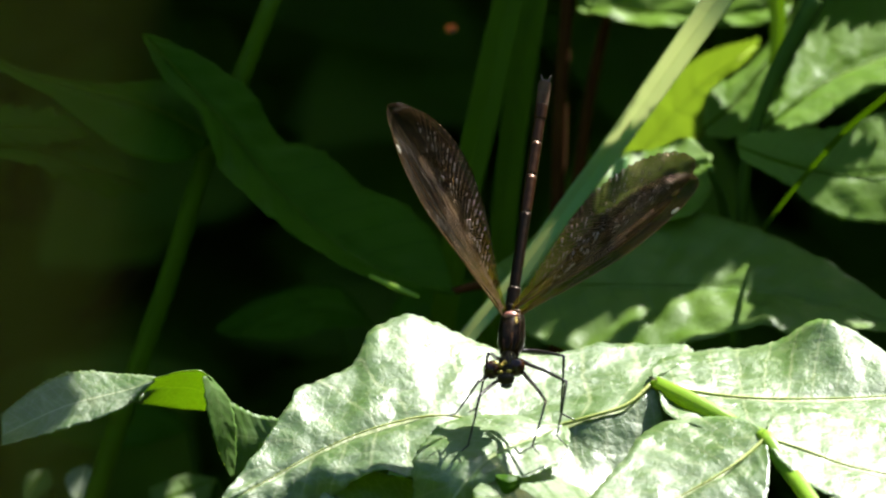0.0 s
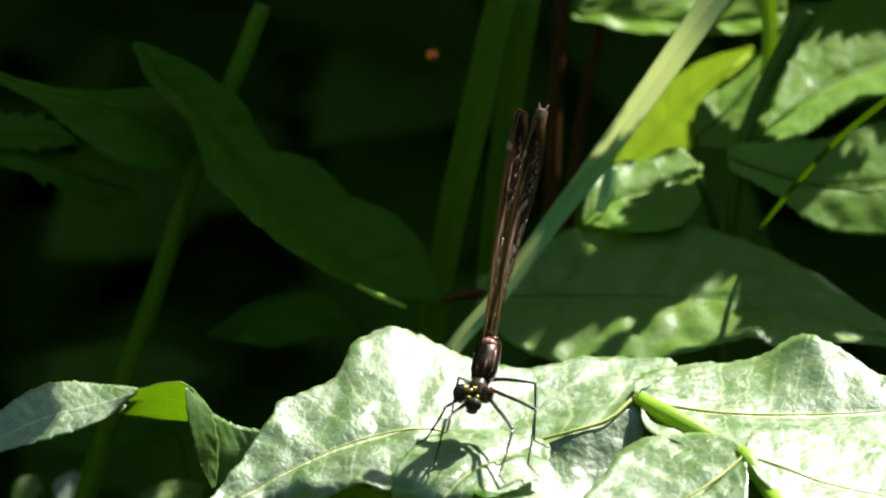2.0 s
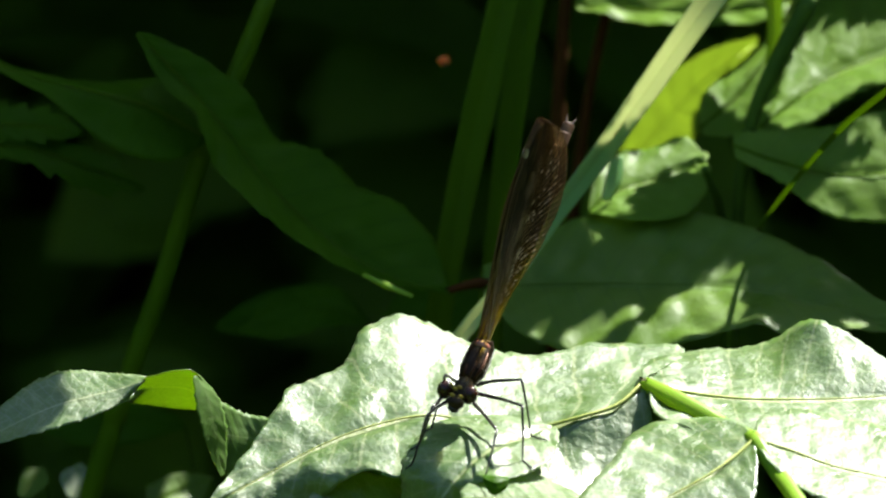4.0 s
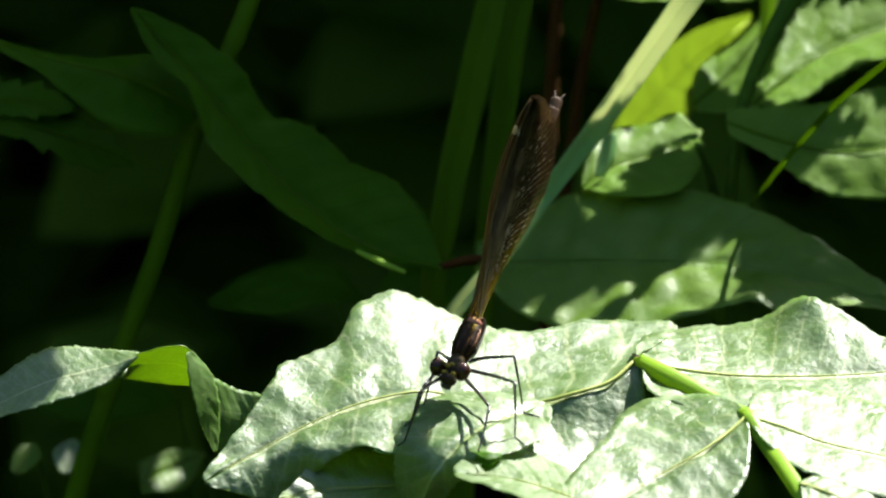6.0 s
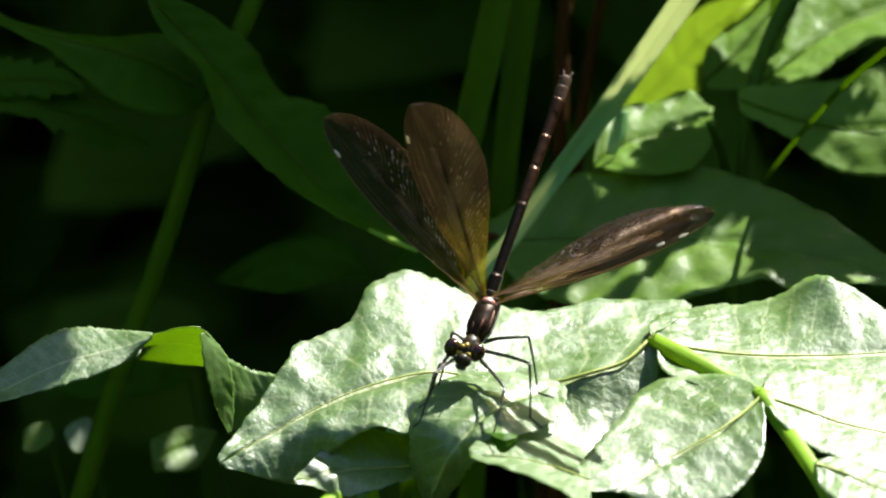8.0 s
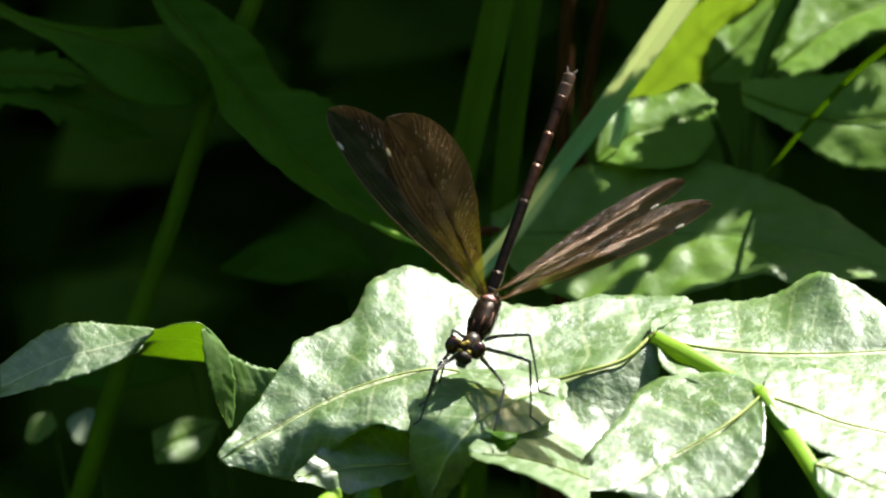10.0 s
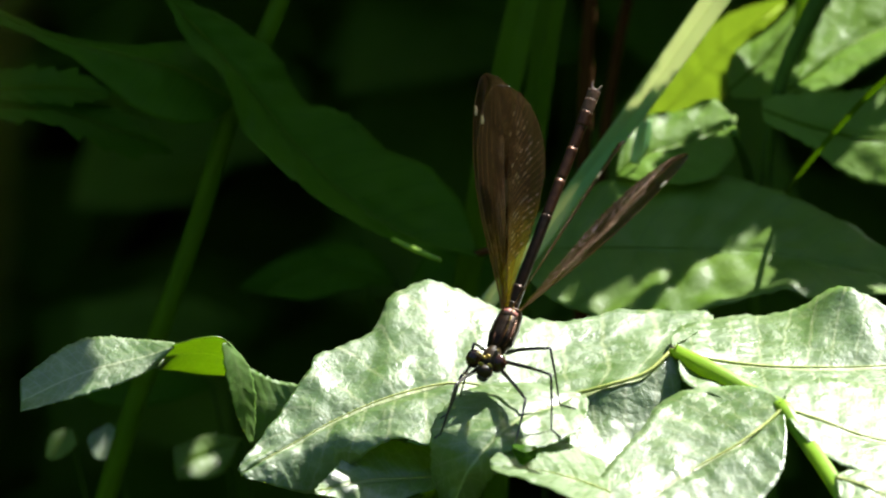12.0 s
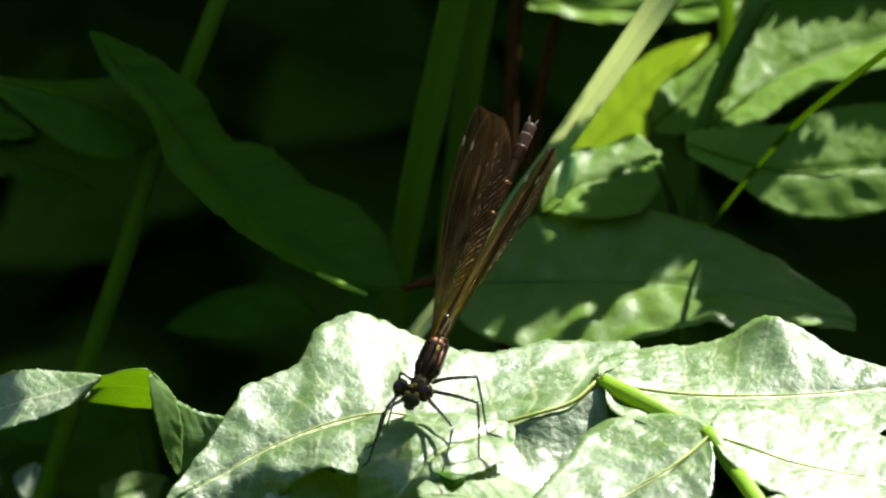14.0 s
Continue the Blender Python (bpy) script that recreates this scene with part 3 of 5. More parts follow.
right = thing("nettle_like_plant", "cluster of broad crinkled green leaves in dappled sun", "plant")
leaflet(right, [(28.1, 117.5, -49.4), (32.7, 117.7, -43.2), (38.0, 117.8, -36.2), (48.1, 117.2, -27.6)], [(26.2, 117.9, -49.2), (29.6, 118.5, -41.6), (34.4, 118.7, -34.6), (40.1, 118.3, -30.0), (48.1, 117.3, -26.6)], [(29.0, 117.3, -49.7), (35.9, 116.5, -47.2), (40.2, 116.4, -42.5), (42.8, 116.5, -38.5), (48.1, 116.8, -30.2)], ROUND_LEAF, teeth=8, tooth=0.2, ripple=0.14, long=40, seed=21, rib=0)
leaflet(right, [(38.7, 86.9, -26.0), (42.8, 92.2, -24.9), (47.3, 98.3, -22.3), (51.8, 105.8, -19.5), (54.6, 113.3, -16.7)], [(38.4, 88.5, -25.2), (39.1, 93.7, -24.2), (43.0, 99.8, -23.8), (47.3, 105.2, -22.6), (51.6, 111.9, -20.9), (54.3, 116.9, -18.4)], [(39.1, 85.4, -26.5), (44.4, 85.4, -26.5), (50.1, 88.1, -26.0), (55.0, 94.4, -23.1), (58.2, 102.7, -18.8), (59.7, 110.6, -15.2)], ROUND_LEAF, teeth=12, tooth=0.5, ripple=0.16, veins=6, long=50, across=10, seed=22)
leaflet(right, [(47.6, 80.9, -22.5), (53.0, 87.4, -21.2), (59.2, 93.8, -20.3), (67.2, 98.8, -19.7), (82.1, 103.2, -18.1)], [(47.7, 82.0, -22.6), (49.3, 90.0, -20.7), (51.7, 97.0, -18.7), (55.4, 104.0, -16.6), (61.5, 111.5, -13.7), (83.2, 121.3, -11.1)], [(48.3, 79.9, -22.2), (54.0, 79.1, -21.6), (57.3, 82.9, -21.1), (62.4, 87.1, -19.9), (69.4, 89.9, -19.1), (81.8, 95.4, -17.8)], ROUND_LEAF, teeth=14, tooth=0.7, ripple=0.2, veins=6, long=60, across=12, seed=26)
leaflet(right, [(43.0, 70.2, -19.8), (50.7, 69.4, -22.3), (58.4, 69.7, -24.4), (65.3, 70.9, -24.7), (77.4, 74.5, -25.7)], [(43.1, 72.4, -19.1), (50.8, 74.6, -19.4), (58.6, 77.0, -20.3), (63.8, 80.1, -19.9), (77.7, 83.6, -20.0)], [(43.4, 68.1, -20.6), (49.8, 66.4, -23.5), (53.6, 64.9, -26.1), (58.2, 63.6, -28.3), (63.4, 64.1, -29.4), (77.2, 68.6, -29.7)], ROUND_LEAF, teeth=14, tooth=0.6, ripple=0.22, veins=6, long=60, across=12, seed=23)
leaflet(right, [(21.3, 64.7, -28.1), (26.1, 69.0, -26.7), (32.1, 72.6, -26.6), (39.0, 76.5, -25.9)], [(21.2, 64.9, -27.8), (22.4, 70.9, -25.4), (25.2, 76.0, -24.6), (30.5, 78.3, -24.8), (36.1, 80.9, -24.3), (39.1, 77.8, -25.6)], [(21.4, 63.7, -27.8), (26.8, 60.7, -27.0), (34.4, 60.8, -26.9), (38.3, 65.7, -26.6), (40.0, 73.5, -25.1)], ROUND_LEAF, teeth=10, tooth=0.3, ripple=0.3, veins=5, long=40, seed=24)
leaflet(right, [(25.5, 69.8, -21.5), (25.0, 67.2, -24.0), (24.2, 64.7, -26.2)], [(26.6, 70.7, -21.9), (26.2, 67.8, -24.8), (24.7, 65.6, -26.7)], [(24.7, 69.5, -21.9), (23.8, 66.9, -24.3), (23.3, 64.9, -25.9)], PALE_GRASS, name="curled_edge", label="pale turned-up leaf edge", teeth=3, tooth=0.1, ripple=0.05, long=16, across=5, seed=28, rib=0)
leaflet(right, [(37.0, 79.9, -26.0), (38.0, 77.6, -26.1), (38.4, 75.0, -26.4)], [(36.9, 80.9, -26.4), (39.4, 79.7, -26.3), (38.5, 75.0, -26.4)], [(37.0, 78.9, -25.7), (37.0, 76.5, -25.9), (38.2, 74.1, -26.0)], ROUND_LEAF, teeth=3, tooth=0.1, ripple=0.05, long=10, across=4, seed=27, rib=0)
leaflet(right, [(19.8, 121.1, -22.9), (28.6, 120.7, -23.7), (39.1, 118.5, -23.5), (53.2, 119.4, -22.0)], [(19.9, 123.7, -22.3), (28.7, 124.2, -21.6), (39.2, 124.2, -21.6), (53.3, 123.4, -19.2)], [(19.8, 119.0, -22.5), (28.5, 116.1, -23.5), (38.1, 114.1, -23.1), (53.0, 114.6, -22.3)], ROUND_LEAF, teeth=14, tooth=0.4, ripple=0.5, veins=6, long=40, seed=25)
part("stalk", tube([(38.6, 62.8, -19.5), (41.1, 70.5, -30.3), (43.8, 75.1, -59.9), (44.4, -108.6, -423.0)], [0.5, 0.7, 1.2, 2.0]), SHADE_TONED_STALK, right)

broad = thing("broad_leaf", "large dark green leaf with sun patches on its lower edge", "leaf")
leaflet(broad, [(5.6, 52.1, -33.8), (17.4, 50.6, -32.4), (30.0, 48.9, -31.4), (42.6, 47.0, -30.8), (55.1, 44.2, -31.6), (67.6, 40.6, -33.9)],
        [(5.6, 57.0, -33.2), (14.1, 61.3, -29.9), (22.6, 64.6, -28.3), (34.5, 64.8, -28.0), (45.4, 59.9, -28.6), (55.4, 54.3, -30.2), (67.7, 43.0, -33.8)],
        [(5.6, 47.5, -33.6), (11.5, 39.9, -34.8), (18.1, 35.1, -35.1), (28.1, 32.3, -34.0), (36.4, 33.4, -32.2), (41.4, 35.1, -31.3), (45.6, 35.6, -30.5), (50.2, 34.9, -31.7), (54.8, 36.0, -31.8), (60.7, 37.0, -32.1), (67.5, 39.3, -34.2)],
        BROAD_LEAF, rib=0.15, teeth=26, tooth=0.5, ripple=0.5, veins=11, long=80, across=12, seed=31)


# ---- dark undergrowth and the unseen foliage added overhead to shade it ----
DARK_LEAF = leaf_material("undergrowth_leaf", (0.056, 0.105, 0.012), (0.084, 0.138, 0.018), (0.10, 0.20, 0.03), (0.16, 0.36, 0.03), rough=0.6, gloss=0.06, veins=9, pucker=0.2, wax=0.05)


def simple_leaf(bm, at, along, up, size, uv):
    """One small pointed leaf, folded a little along its midrib, of eight faces."""
    a = along.normalized()
    c = a.cross(up).normalized()
    n = c.cross(a)
    prof = ((0.0, 0.02), (0.25, 0.3), (0.55, 0.36), (0.8, 0.2), (1.0, 0.01))
    rows = []
    for t, w in prof:
        m = at + a * size * t - n * size * 0.15 * t * t
        rows.append([bm.verts.new(m + c * size * w * k + n * size * 0.12 * abs(k) * w * 3) for k in (-1, 0, 1)])
    for i in range(4):
        for j in range(2):
            f = bm.faces.new((rows[i][j], rows[i][j + 1], rows[i + 1][j + 1], rows[i + 1][j]))
            for loop, (tu, tv) in zip(f.loops, ((prof[i][0], j / 2), (prof[i][0], j / 2 + 0.5), (prof[i + 1][0], j / 2 + 0.5), (prof[i + 1][0], j / 2))):
                loop[uv].uv = (tu, tv)


# axes square to the sun's rays: SIDE runs level, DEEP runs away from the path
DEEP = (Vector((0, 0.866, -0.5)) - SUN * Vector((0, 0.866, -0.5)).dot(SUN)).normalized()
SIDE = DEEP.cross(SUN)


def openings(*spots):
    """Places, each with a half-width in millimetres, seen along the sun's rays."""
    return [(Vector(p).dot(SIDE) * MM, Vector(p).dot(DEEP) * MM, r * MM) for p, r in spots]


def clearing(*corners):
    """An opening between larger leaves, with its corners seen along the sun's rays, and its bounds."""
    c = [(Vector(p).dot(SIDE) * MM, Vector(p).dot(DEEP) * MM) for p in corners]
    return c, min(p[0] for p in c), max(p[0] for p in c), min(p[1] for p in c), max(p[1] for p in c)


# openings left in the added foliage overhead, to put sun on the plants below
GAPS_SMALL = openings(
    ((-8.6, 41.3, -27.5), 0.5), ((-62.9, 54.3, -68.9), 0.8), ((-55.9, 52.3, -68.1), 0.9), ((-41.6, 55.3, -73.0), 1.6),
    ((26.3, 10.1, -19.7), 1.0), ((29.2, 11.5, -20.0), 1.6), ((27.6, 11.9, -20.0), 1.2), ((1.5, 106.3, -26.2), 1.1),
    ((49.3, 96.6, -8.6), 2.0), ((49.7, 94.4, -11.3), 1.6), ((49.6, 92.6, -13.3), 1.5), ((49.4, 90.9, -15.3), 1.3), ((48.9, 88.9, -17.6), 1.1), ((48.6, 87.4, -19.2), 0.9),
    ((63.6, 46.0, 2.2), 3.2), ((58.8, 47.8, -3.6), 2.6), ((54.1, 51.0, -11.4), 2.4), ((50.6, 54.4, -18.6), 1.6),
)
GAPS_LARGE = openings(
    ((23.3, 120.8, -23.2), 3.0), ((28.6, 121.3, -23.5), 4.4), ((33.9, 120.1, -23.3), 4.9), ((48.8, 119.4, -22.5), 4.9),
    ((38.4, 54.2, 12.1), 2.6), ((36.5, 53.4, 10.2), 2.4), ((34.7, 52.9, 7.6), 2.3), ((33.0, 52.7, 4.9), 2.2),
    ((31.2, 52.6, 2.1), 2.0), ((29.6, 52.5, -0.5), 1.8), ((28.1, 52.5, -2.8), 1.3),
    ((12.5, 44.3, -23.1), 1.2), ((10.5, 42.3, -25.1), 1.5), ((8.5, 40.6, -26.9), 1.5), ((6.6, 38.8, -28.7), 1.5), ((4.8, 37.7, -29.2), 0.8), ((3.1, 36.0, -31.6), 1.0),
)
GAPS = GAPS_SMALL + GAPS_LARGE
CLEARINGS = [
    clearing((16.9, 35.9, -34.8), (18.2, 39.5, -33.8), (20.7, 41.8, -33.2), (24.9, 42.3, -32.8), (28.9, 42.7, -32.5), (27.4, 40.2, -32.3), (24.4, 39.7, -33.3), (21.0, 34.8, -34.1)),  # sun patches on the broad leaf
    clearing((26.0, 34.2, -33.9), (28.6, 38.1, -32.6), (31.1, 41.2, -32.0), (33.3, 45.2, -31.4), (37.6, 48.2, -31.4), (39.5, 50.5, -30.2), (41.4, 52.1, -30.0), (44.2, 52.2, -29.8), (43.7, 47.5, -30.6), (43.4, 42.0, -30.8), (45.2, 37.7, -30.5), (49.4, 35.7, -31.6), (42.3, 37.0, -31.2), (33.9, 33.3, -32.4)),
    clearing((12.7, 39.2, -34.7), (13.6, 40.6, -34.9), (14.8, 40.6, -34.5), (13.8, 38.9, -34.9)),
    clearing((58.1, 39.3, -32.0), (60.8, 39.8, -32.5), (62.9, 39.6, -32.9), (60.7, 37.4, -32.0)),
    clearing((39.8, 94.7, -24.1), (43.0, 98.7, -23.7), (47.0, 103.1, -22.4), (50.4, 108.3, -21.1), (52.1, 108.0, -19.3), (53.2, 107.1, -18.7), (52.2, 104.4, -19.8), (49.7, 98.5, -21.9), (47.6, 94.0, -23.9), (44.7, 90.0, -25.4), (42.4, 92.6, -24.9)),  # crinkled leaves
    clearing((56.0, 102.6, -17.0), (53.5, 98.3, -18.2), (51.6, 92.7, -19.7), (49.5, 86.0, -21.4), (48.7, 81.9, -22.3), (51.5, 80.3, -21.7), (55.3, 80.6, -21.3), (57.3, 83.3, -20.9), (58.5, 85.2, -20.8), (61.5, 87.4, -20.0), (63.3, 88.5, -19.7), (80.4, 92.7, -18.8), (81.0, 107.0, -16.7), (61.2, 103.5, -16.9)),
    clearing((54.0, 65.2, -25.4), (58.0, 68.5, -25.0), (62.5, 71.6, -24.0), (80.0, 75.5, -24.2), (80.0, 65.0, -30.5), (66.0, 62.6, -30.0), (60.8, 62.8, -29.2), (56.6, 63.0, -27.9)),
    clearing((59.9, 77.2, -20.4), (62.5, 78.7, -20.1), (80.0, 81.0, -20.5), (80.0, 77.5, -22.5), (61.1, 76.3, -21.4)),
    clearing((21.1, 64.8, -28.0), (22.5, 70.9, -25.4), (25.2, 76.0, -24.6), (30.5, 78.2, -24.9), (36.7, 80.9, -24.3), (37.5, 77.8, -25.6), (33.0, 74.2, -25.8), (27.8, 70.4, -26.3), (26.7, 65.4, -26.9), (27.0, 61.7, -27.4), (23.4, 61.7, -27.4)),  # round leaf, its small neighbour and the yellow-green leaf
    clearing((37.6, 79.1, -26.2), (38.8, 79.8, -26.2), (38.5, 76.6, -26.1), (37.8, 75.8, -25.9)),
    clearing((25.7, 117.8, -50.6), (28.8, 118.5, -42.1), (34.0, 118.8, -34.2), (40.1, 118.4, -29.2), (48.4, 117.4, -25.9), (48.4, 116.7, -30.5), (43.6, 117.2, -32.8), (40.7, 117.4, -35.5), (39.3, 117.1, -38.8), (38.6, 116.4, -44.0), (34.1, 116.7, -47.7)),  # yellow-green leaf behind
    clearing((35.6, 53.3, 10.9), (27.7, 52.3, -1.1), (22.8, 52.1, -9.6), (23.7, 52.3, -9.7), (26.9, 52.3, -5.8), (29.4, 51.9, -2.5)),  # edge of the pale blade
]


# unseen sprays added further out to shade parts of the sunlit leaves
OUTLIERS = [
    clearing((-53.6, 0.2, -16.5), (-55.1, -6.5, -18.3), (-56.7, -12.2, -21.2), (-68.3, -17.9, -25.9), (-70.6, -0.8, -18.5)),  # outer half of the curled leaf
    clearing((-34.9, -33.2, -22.6), (-30.2, -32.0, -22.2), (-24.7, -30.8, -22.2), (-19.9, -30.0, -22.3), (-16.4, -31.2, -23.3), (-17.5, -36.1, -25.7), (-34.8, -37.2, -25.5)),  # tip of the long leaflet
]


def inside(corners, a, b):
    odd = False
    for (x0, y0), (x1, y1) in zip(corners, corners[1:] + corners[:1]):
        if (y0 > b) != (y1 > b) and a < (x1 - x0) * (b - y0) / (y1 - y0) + x0:
            odd = not odd
    return odd


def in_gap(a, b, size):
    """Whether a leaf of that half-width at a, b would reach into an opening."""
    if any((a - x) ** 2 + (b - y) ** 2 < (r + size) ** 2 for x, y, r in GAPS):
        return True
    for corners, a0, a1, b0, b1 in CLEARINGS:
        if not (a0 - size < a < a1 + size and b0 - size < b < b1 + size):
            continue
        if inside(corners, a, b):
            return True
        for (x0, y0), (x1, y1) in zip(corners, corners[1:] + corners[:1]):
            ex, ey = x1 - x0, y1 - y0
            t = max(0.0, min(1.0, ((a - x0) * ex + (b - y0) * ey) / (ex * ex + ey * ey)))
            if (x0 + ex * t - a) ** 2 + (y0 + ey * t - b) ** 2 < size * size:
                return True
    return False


def shade_canopy():
    """Unseen foliage added overhead: small sprays close by and larger leaves higher up, which keep the sun off the
    plants behind.
    """
    rnd = random.Random(7)
    bm = bmesh.new()
    uv = bm.loops.layers.uv.new("UVMap")
    spots = []
    for layer in range(3):
        for i in range(80):
            for j in range(40):
                a, b = -0.112 + 0.0028 * (i + rnd.random()), 0.022 + 0.0028 * (j + rnd.random())
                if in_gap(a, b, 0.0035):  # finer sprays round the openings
                    for k in range(7):
                        spots.append((a + rnd.uniform(-0.0022, 0.0022), b + rnd.uniform(-0.0022, 0.0022), rnd.uniform(0.0016, 0.0026), rnd.uniform(0.11, 0.14)))
                spots.append((a, b, rnd.uniform(0.004, 0.007), rnd.uniform(0.11, 0.16)))
    for layer in range(2):
        for i in range(76):
            for j in range(56):
                spots.append((-0.30 + 0.008 * (i + rnd.random()), 0.03 + 0.008 * (j + rnd.random()), rnd.uniform(0.012, 0.019), rnd.uniform(0.18, 0.30)))
    for layer in range(2):
        for i in range(84):
            for j in range(60):
                spots.append((-1.0 + 0.024 * (i + rnd.random()), 0.042 + 0.024 * (j + rnd.random()), rnd.uniform(0.035, 0.055), rnd.uniform(0.40, 0.62)))
    outlying = set()
    for corners, a0, a1, b0, b1 in OUTLIERS:
        for k in range(int((a1 - a0) * (b1 - b0) / 1.2e-6)):
            a, b = rnd.uniform(a0, a1), rnd.uniform(b0, b1)
            if inside(corners, a, b):
                spots.append((a, b, rnd.uniform(0.003, 0.0045), rnd.uniform(0.10, 0.13)))
                outlying.add(len(spots) - 1)
    for k, (a, b, size, high) in enumerate(spots):
        edge = 0.026 if (SIDE * a).x > 0.004 else 0.038
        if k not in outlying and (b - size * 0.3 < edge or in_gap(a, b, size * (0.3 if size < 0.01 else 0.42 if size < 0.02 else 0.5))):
            continue
        w = rnd.uniform(0, 6.283)
        along = SIDE * math.cos(w) + DEEP * math.sin(w) + SUN * rnd.uniform(-0.3, 0.3)
        at = SIDE * a + DEEP * b + SUN * high - along * size * 0.5
        simple_leaf(bm, at, along, SUN + SIDE * rnd.uniform(-0.4, 0.4), size, uv)
    t = part("unseen_shade_foliage", bm, DARK_LEAF)
    tagged(t, "unseen dense leaves added overhead to cast shade", "foliage", kind="stuff")


shade_canopy()


def undergrowth():
    rnd = random.Random(9)
    bm = bmesh.new()
    uv = bm.loops.layers.uv.new("UVMap")
    for i in range(5200):
        d = rnd.uniform(0.35, 1.3)
        at = Vector((rnd.uniform(-0.6, 0.6), d * 0.866, -0.40 + rnd.uniform(0, 0.3) + 0.25 * max(0, d - 0.5)))
        size = rnd.uniform(0.03, 0.06)
        if at.y < 0.12 or in_gap(at.dot(SIDE), at.dot(DEEP), size * 1.4) or at.dot(DEEP) < 0.07:
            continue
        w = rnd.uniform(0, 6.283)
        along = Vector((math.cos(w), math.sin(w), rnd.uniform(-0.4, 0.4)))
        simple_leaf(bm, at, along, Vector((rnd.uniform(-0.5, 0.5), rnd.uniform(-0.9, 0.2), 1)), size, uv)
    tagged(part("undergrowth", bm, DARK_LEAF), "dark shaded leaves of the undergrowth", "foliage", kind="stuff")


undergrowth()


def hedge():
    """Unseen tall dense foliage added all round, which closes the clearing and cuts off low sky light."""
    rnd = random.Random(12)
    bm = bmesh.new()
    uv = bm.loops.layers.uv.new("UVMap")
    for i in range(9000):
        w = rnd.uniform(0, 2 * math.pi)
        r = rnd.uniform(1.45, 1.85)
        top = 0.75 if math.sin(w) > -0.3 else 1.15
        at = Vector((math.cos(w) * r, 0.02 + math.sin(w) * r, rnd.uniform(-0.45, top)))
        q = rnd.uniform(0, 6.283)
        along = Vector((-math.sin(w) * math.cos(q), math.cos(w) * math.cos(q), math.sin(q)))
        simple_leaf(bm, at, along, Vector((-math.cos(w), -math.sin(w), 0.7)), rnd.uniform(0.09, 0.16), uv)
    tagged(part("hedge", bm, DARK_LEAF), "unseen ring of tall dark foliage added round the clearing", "hedge", kind="stuff")


hedge()

# ---- leaves low in the shade ----
def low_leaf(mid, upper, lower, label, mat=SHADE_TONED_LEAF, seed=0, **kw):
    t = thing("ground_leaf", label, "leaf", group="low leaves in the shade")
    leaflet(t, mid, upper, lower, mat, "blade", seed=seed, long=30, across=6, rib=0, **kw)
    part("stalk", tube([mid[0], tuple(Vector(mid[0]) + Vector((2, 8, -20))), tuple(Vector(mid[0]) + Vector((5, 20, -390)))], [0.25, 0.3, 0.4], k=12), SHADE_TONED_STALK, t)


low_leaf([(-55.2, 55.5, -67.1), (-55.5, 52.5, -68.3), (-56.7, 49.5, -69.4)], [(-55.2, 55.6, -66.9), (-53.3, 53.6, -68.4), (-55.0, 49.5, -69.4)], [(-55.4, 55.6, -66.9), (-58.3, 52.9, -67.5), (-57.4, 49.6, -69.3)], "small pale leaf in a spot of sun", GLAUCOUS, 41, teeth=6, tooth=0.2, ripple=0.1)
low_leaf([(-61.3, 56.9, -68.5), (-62.5, 54.2, -69.3), (-64.1, 51.2, -70.5)], [(-61.1, 56.9, -68.5), (-60.2, 54.2, -69.3), (-62.7, 50.3, -69.9)], [(-61.5, 56.9, -68.5), (-64.2, 54.8, -68.2), (-64.9, 51.4, -70.1)], "small pale leaf in a spot of sun", BROAD_LEAF, 42, teeth=6, tooth=0.2, ripple=0.1)
low_leaf([(-35.7, 61.2, -73.2), (-40.8, 56.7, -72.9), (-45.3, 52.0, -73.0)], [(-35.7, 61.4, -73.0), (-40.0, 60.0, -71.4), (-45.7, 55.5, -71.1)], [(-35.9, 61.1, -73.4), (-38.5, 53.5, -74.5), (-44.8, 49.7, -73.1)], "pale leaf in a spot of sun", BROAD_LEAF, 43, teeth=8, tooth=0.2, ripple=0.15)
low_leaf([(-18.3, 115.1, -70.4), (-24.5, 111.2, -71.2), (-31.6, 107.9, -72.8), (-36.9, 105.7, -72.5)], [(-18.3, 115.3, -70.0), (-23.7, 114.2, -69.9), (-31.6, 111.1, -71.1), (-36.9, 105.8, -72.4)], [(-18.3, 114.8, -71.0), (-23.6, 107.6, -73.2), (-30.6, 105.0, -73.7), (-36.9, 105.5, -72.9)], "dim leaf in deep shade", SHADE_TONED_LEAF, 44, teeth=10, tooth=0.3)
low_leaf([(-40.7, 82.4, -76.6), (-47.6, 81.6, -74.0), (-56.3, 79.9, -72.9), (-64.0, 77.3, -73.4)], [(-40.7, 82.7, -76.2), (-47.8, 86.8, -73.0), (-56.5, 85.3, -71.6), (-64.1, 78.3, -73.5)], [(-40.7, 82.2, -77.0), (-47.5, 76.0, -75.7), (-56.1, 74.0, -75.0), (-64.0, 77.0, -73.8)], "dim leaf in deep shade", SHADE_TONED_LEAF, 47, teeth=10, tooth=0.3)

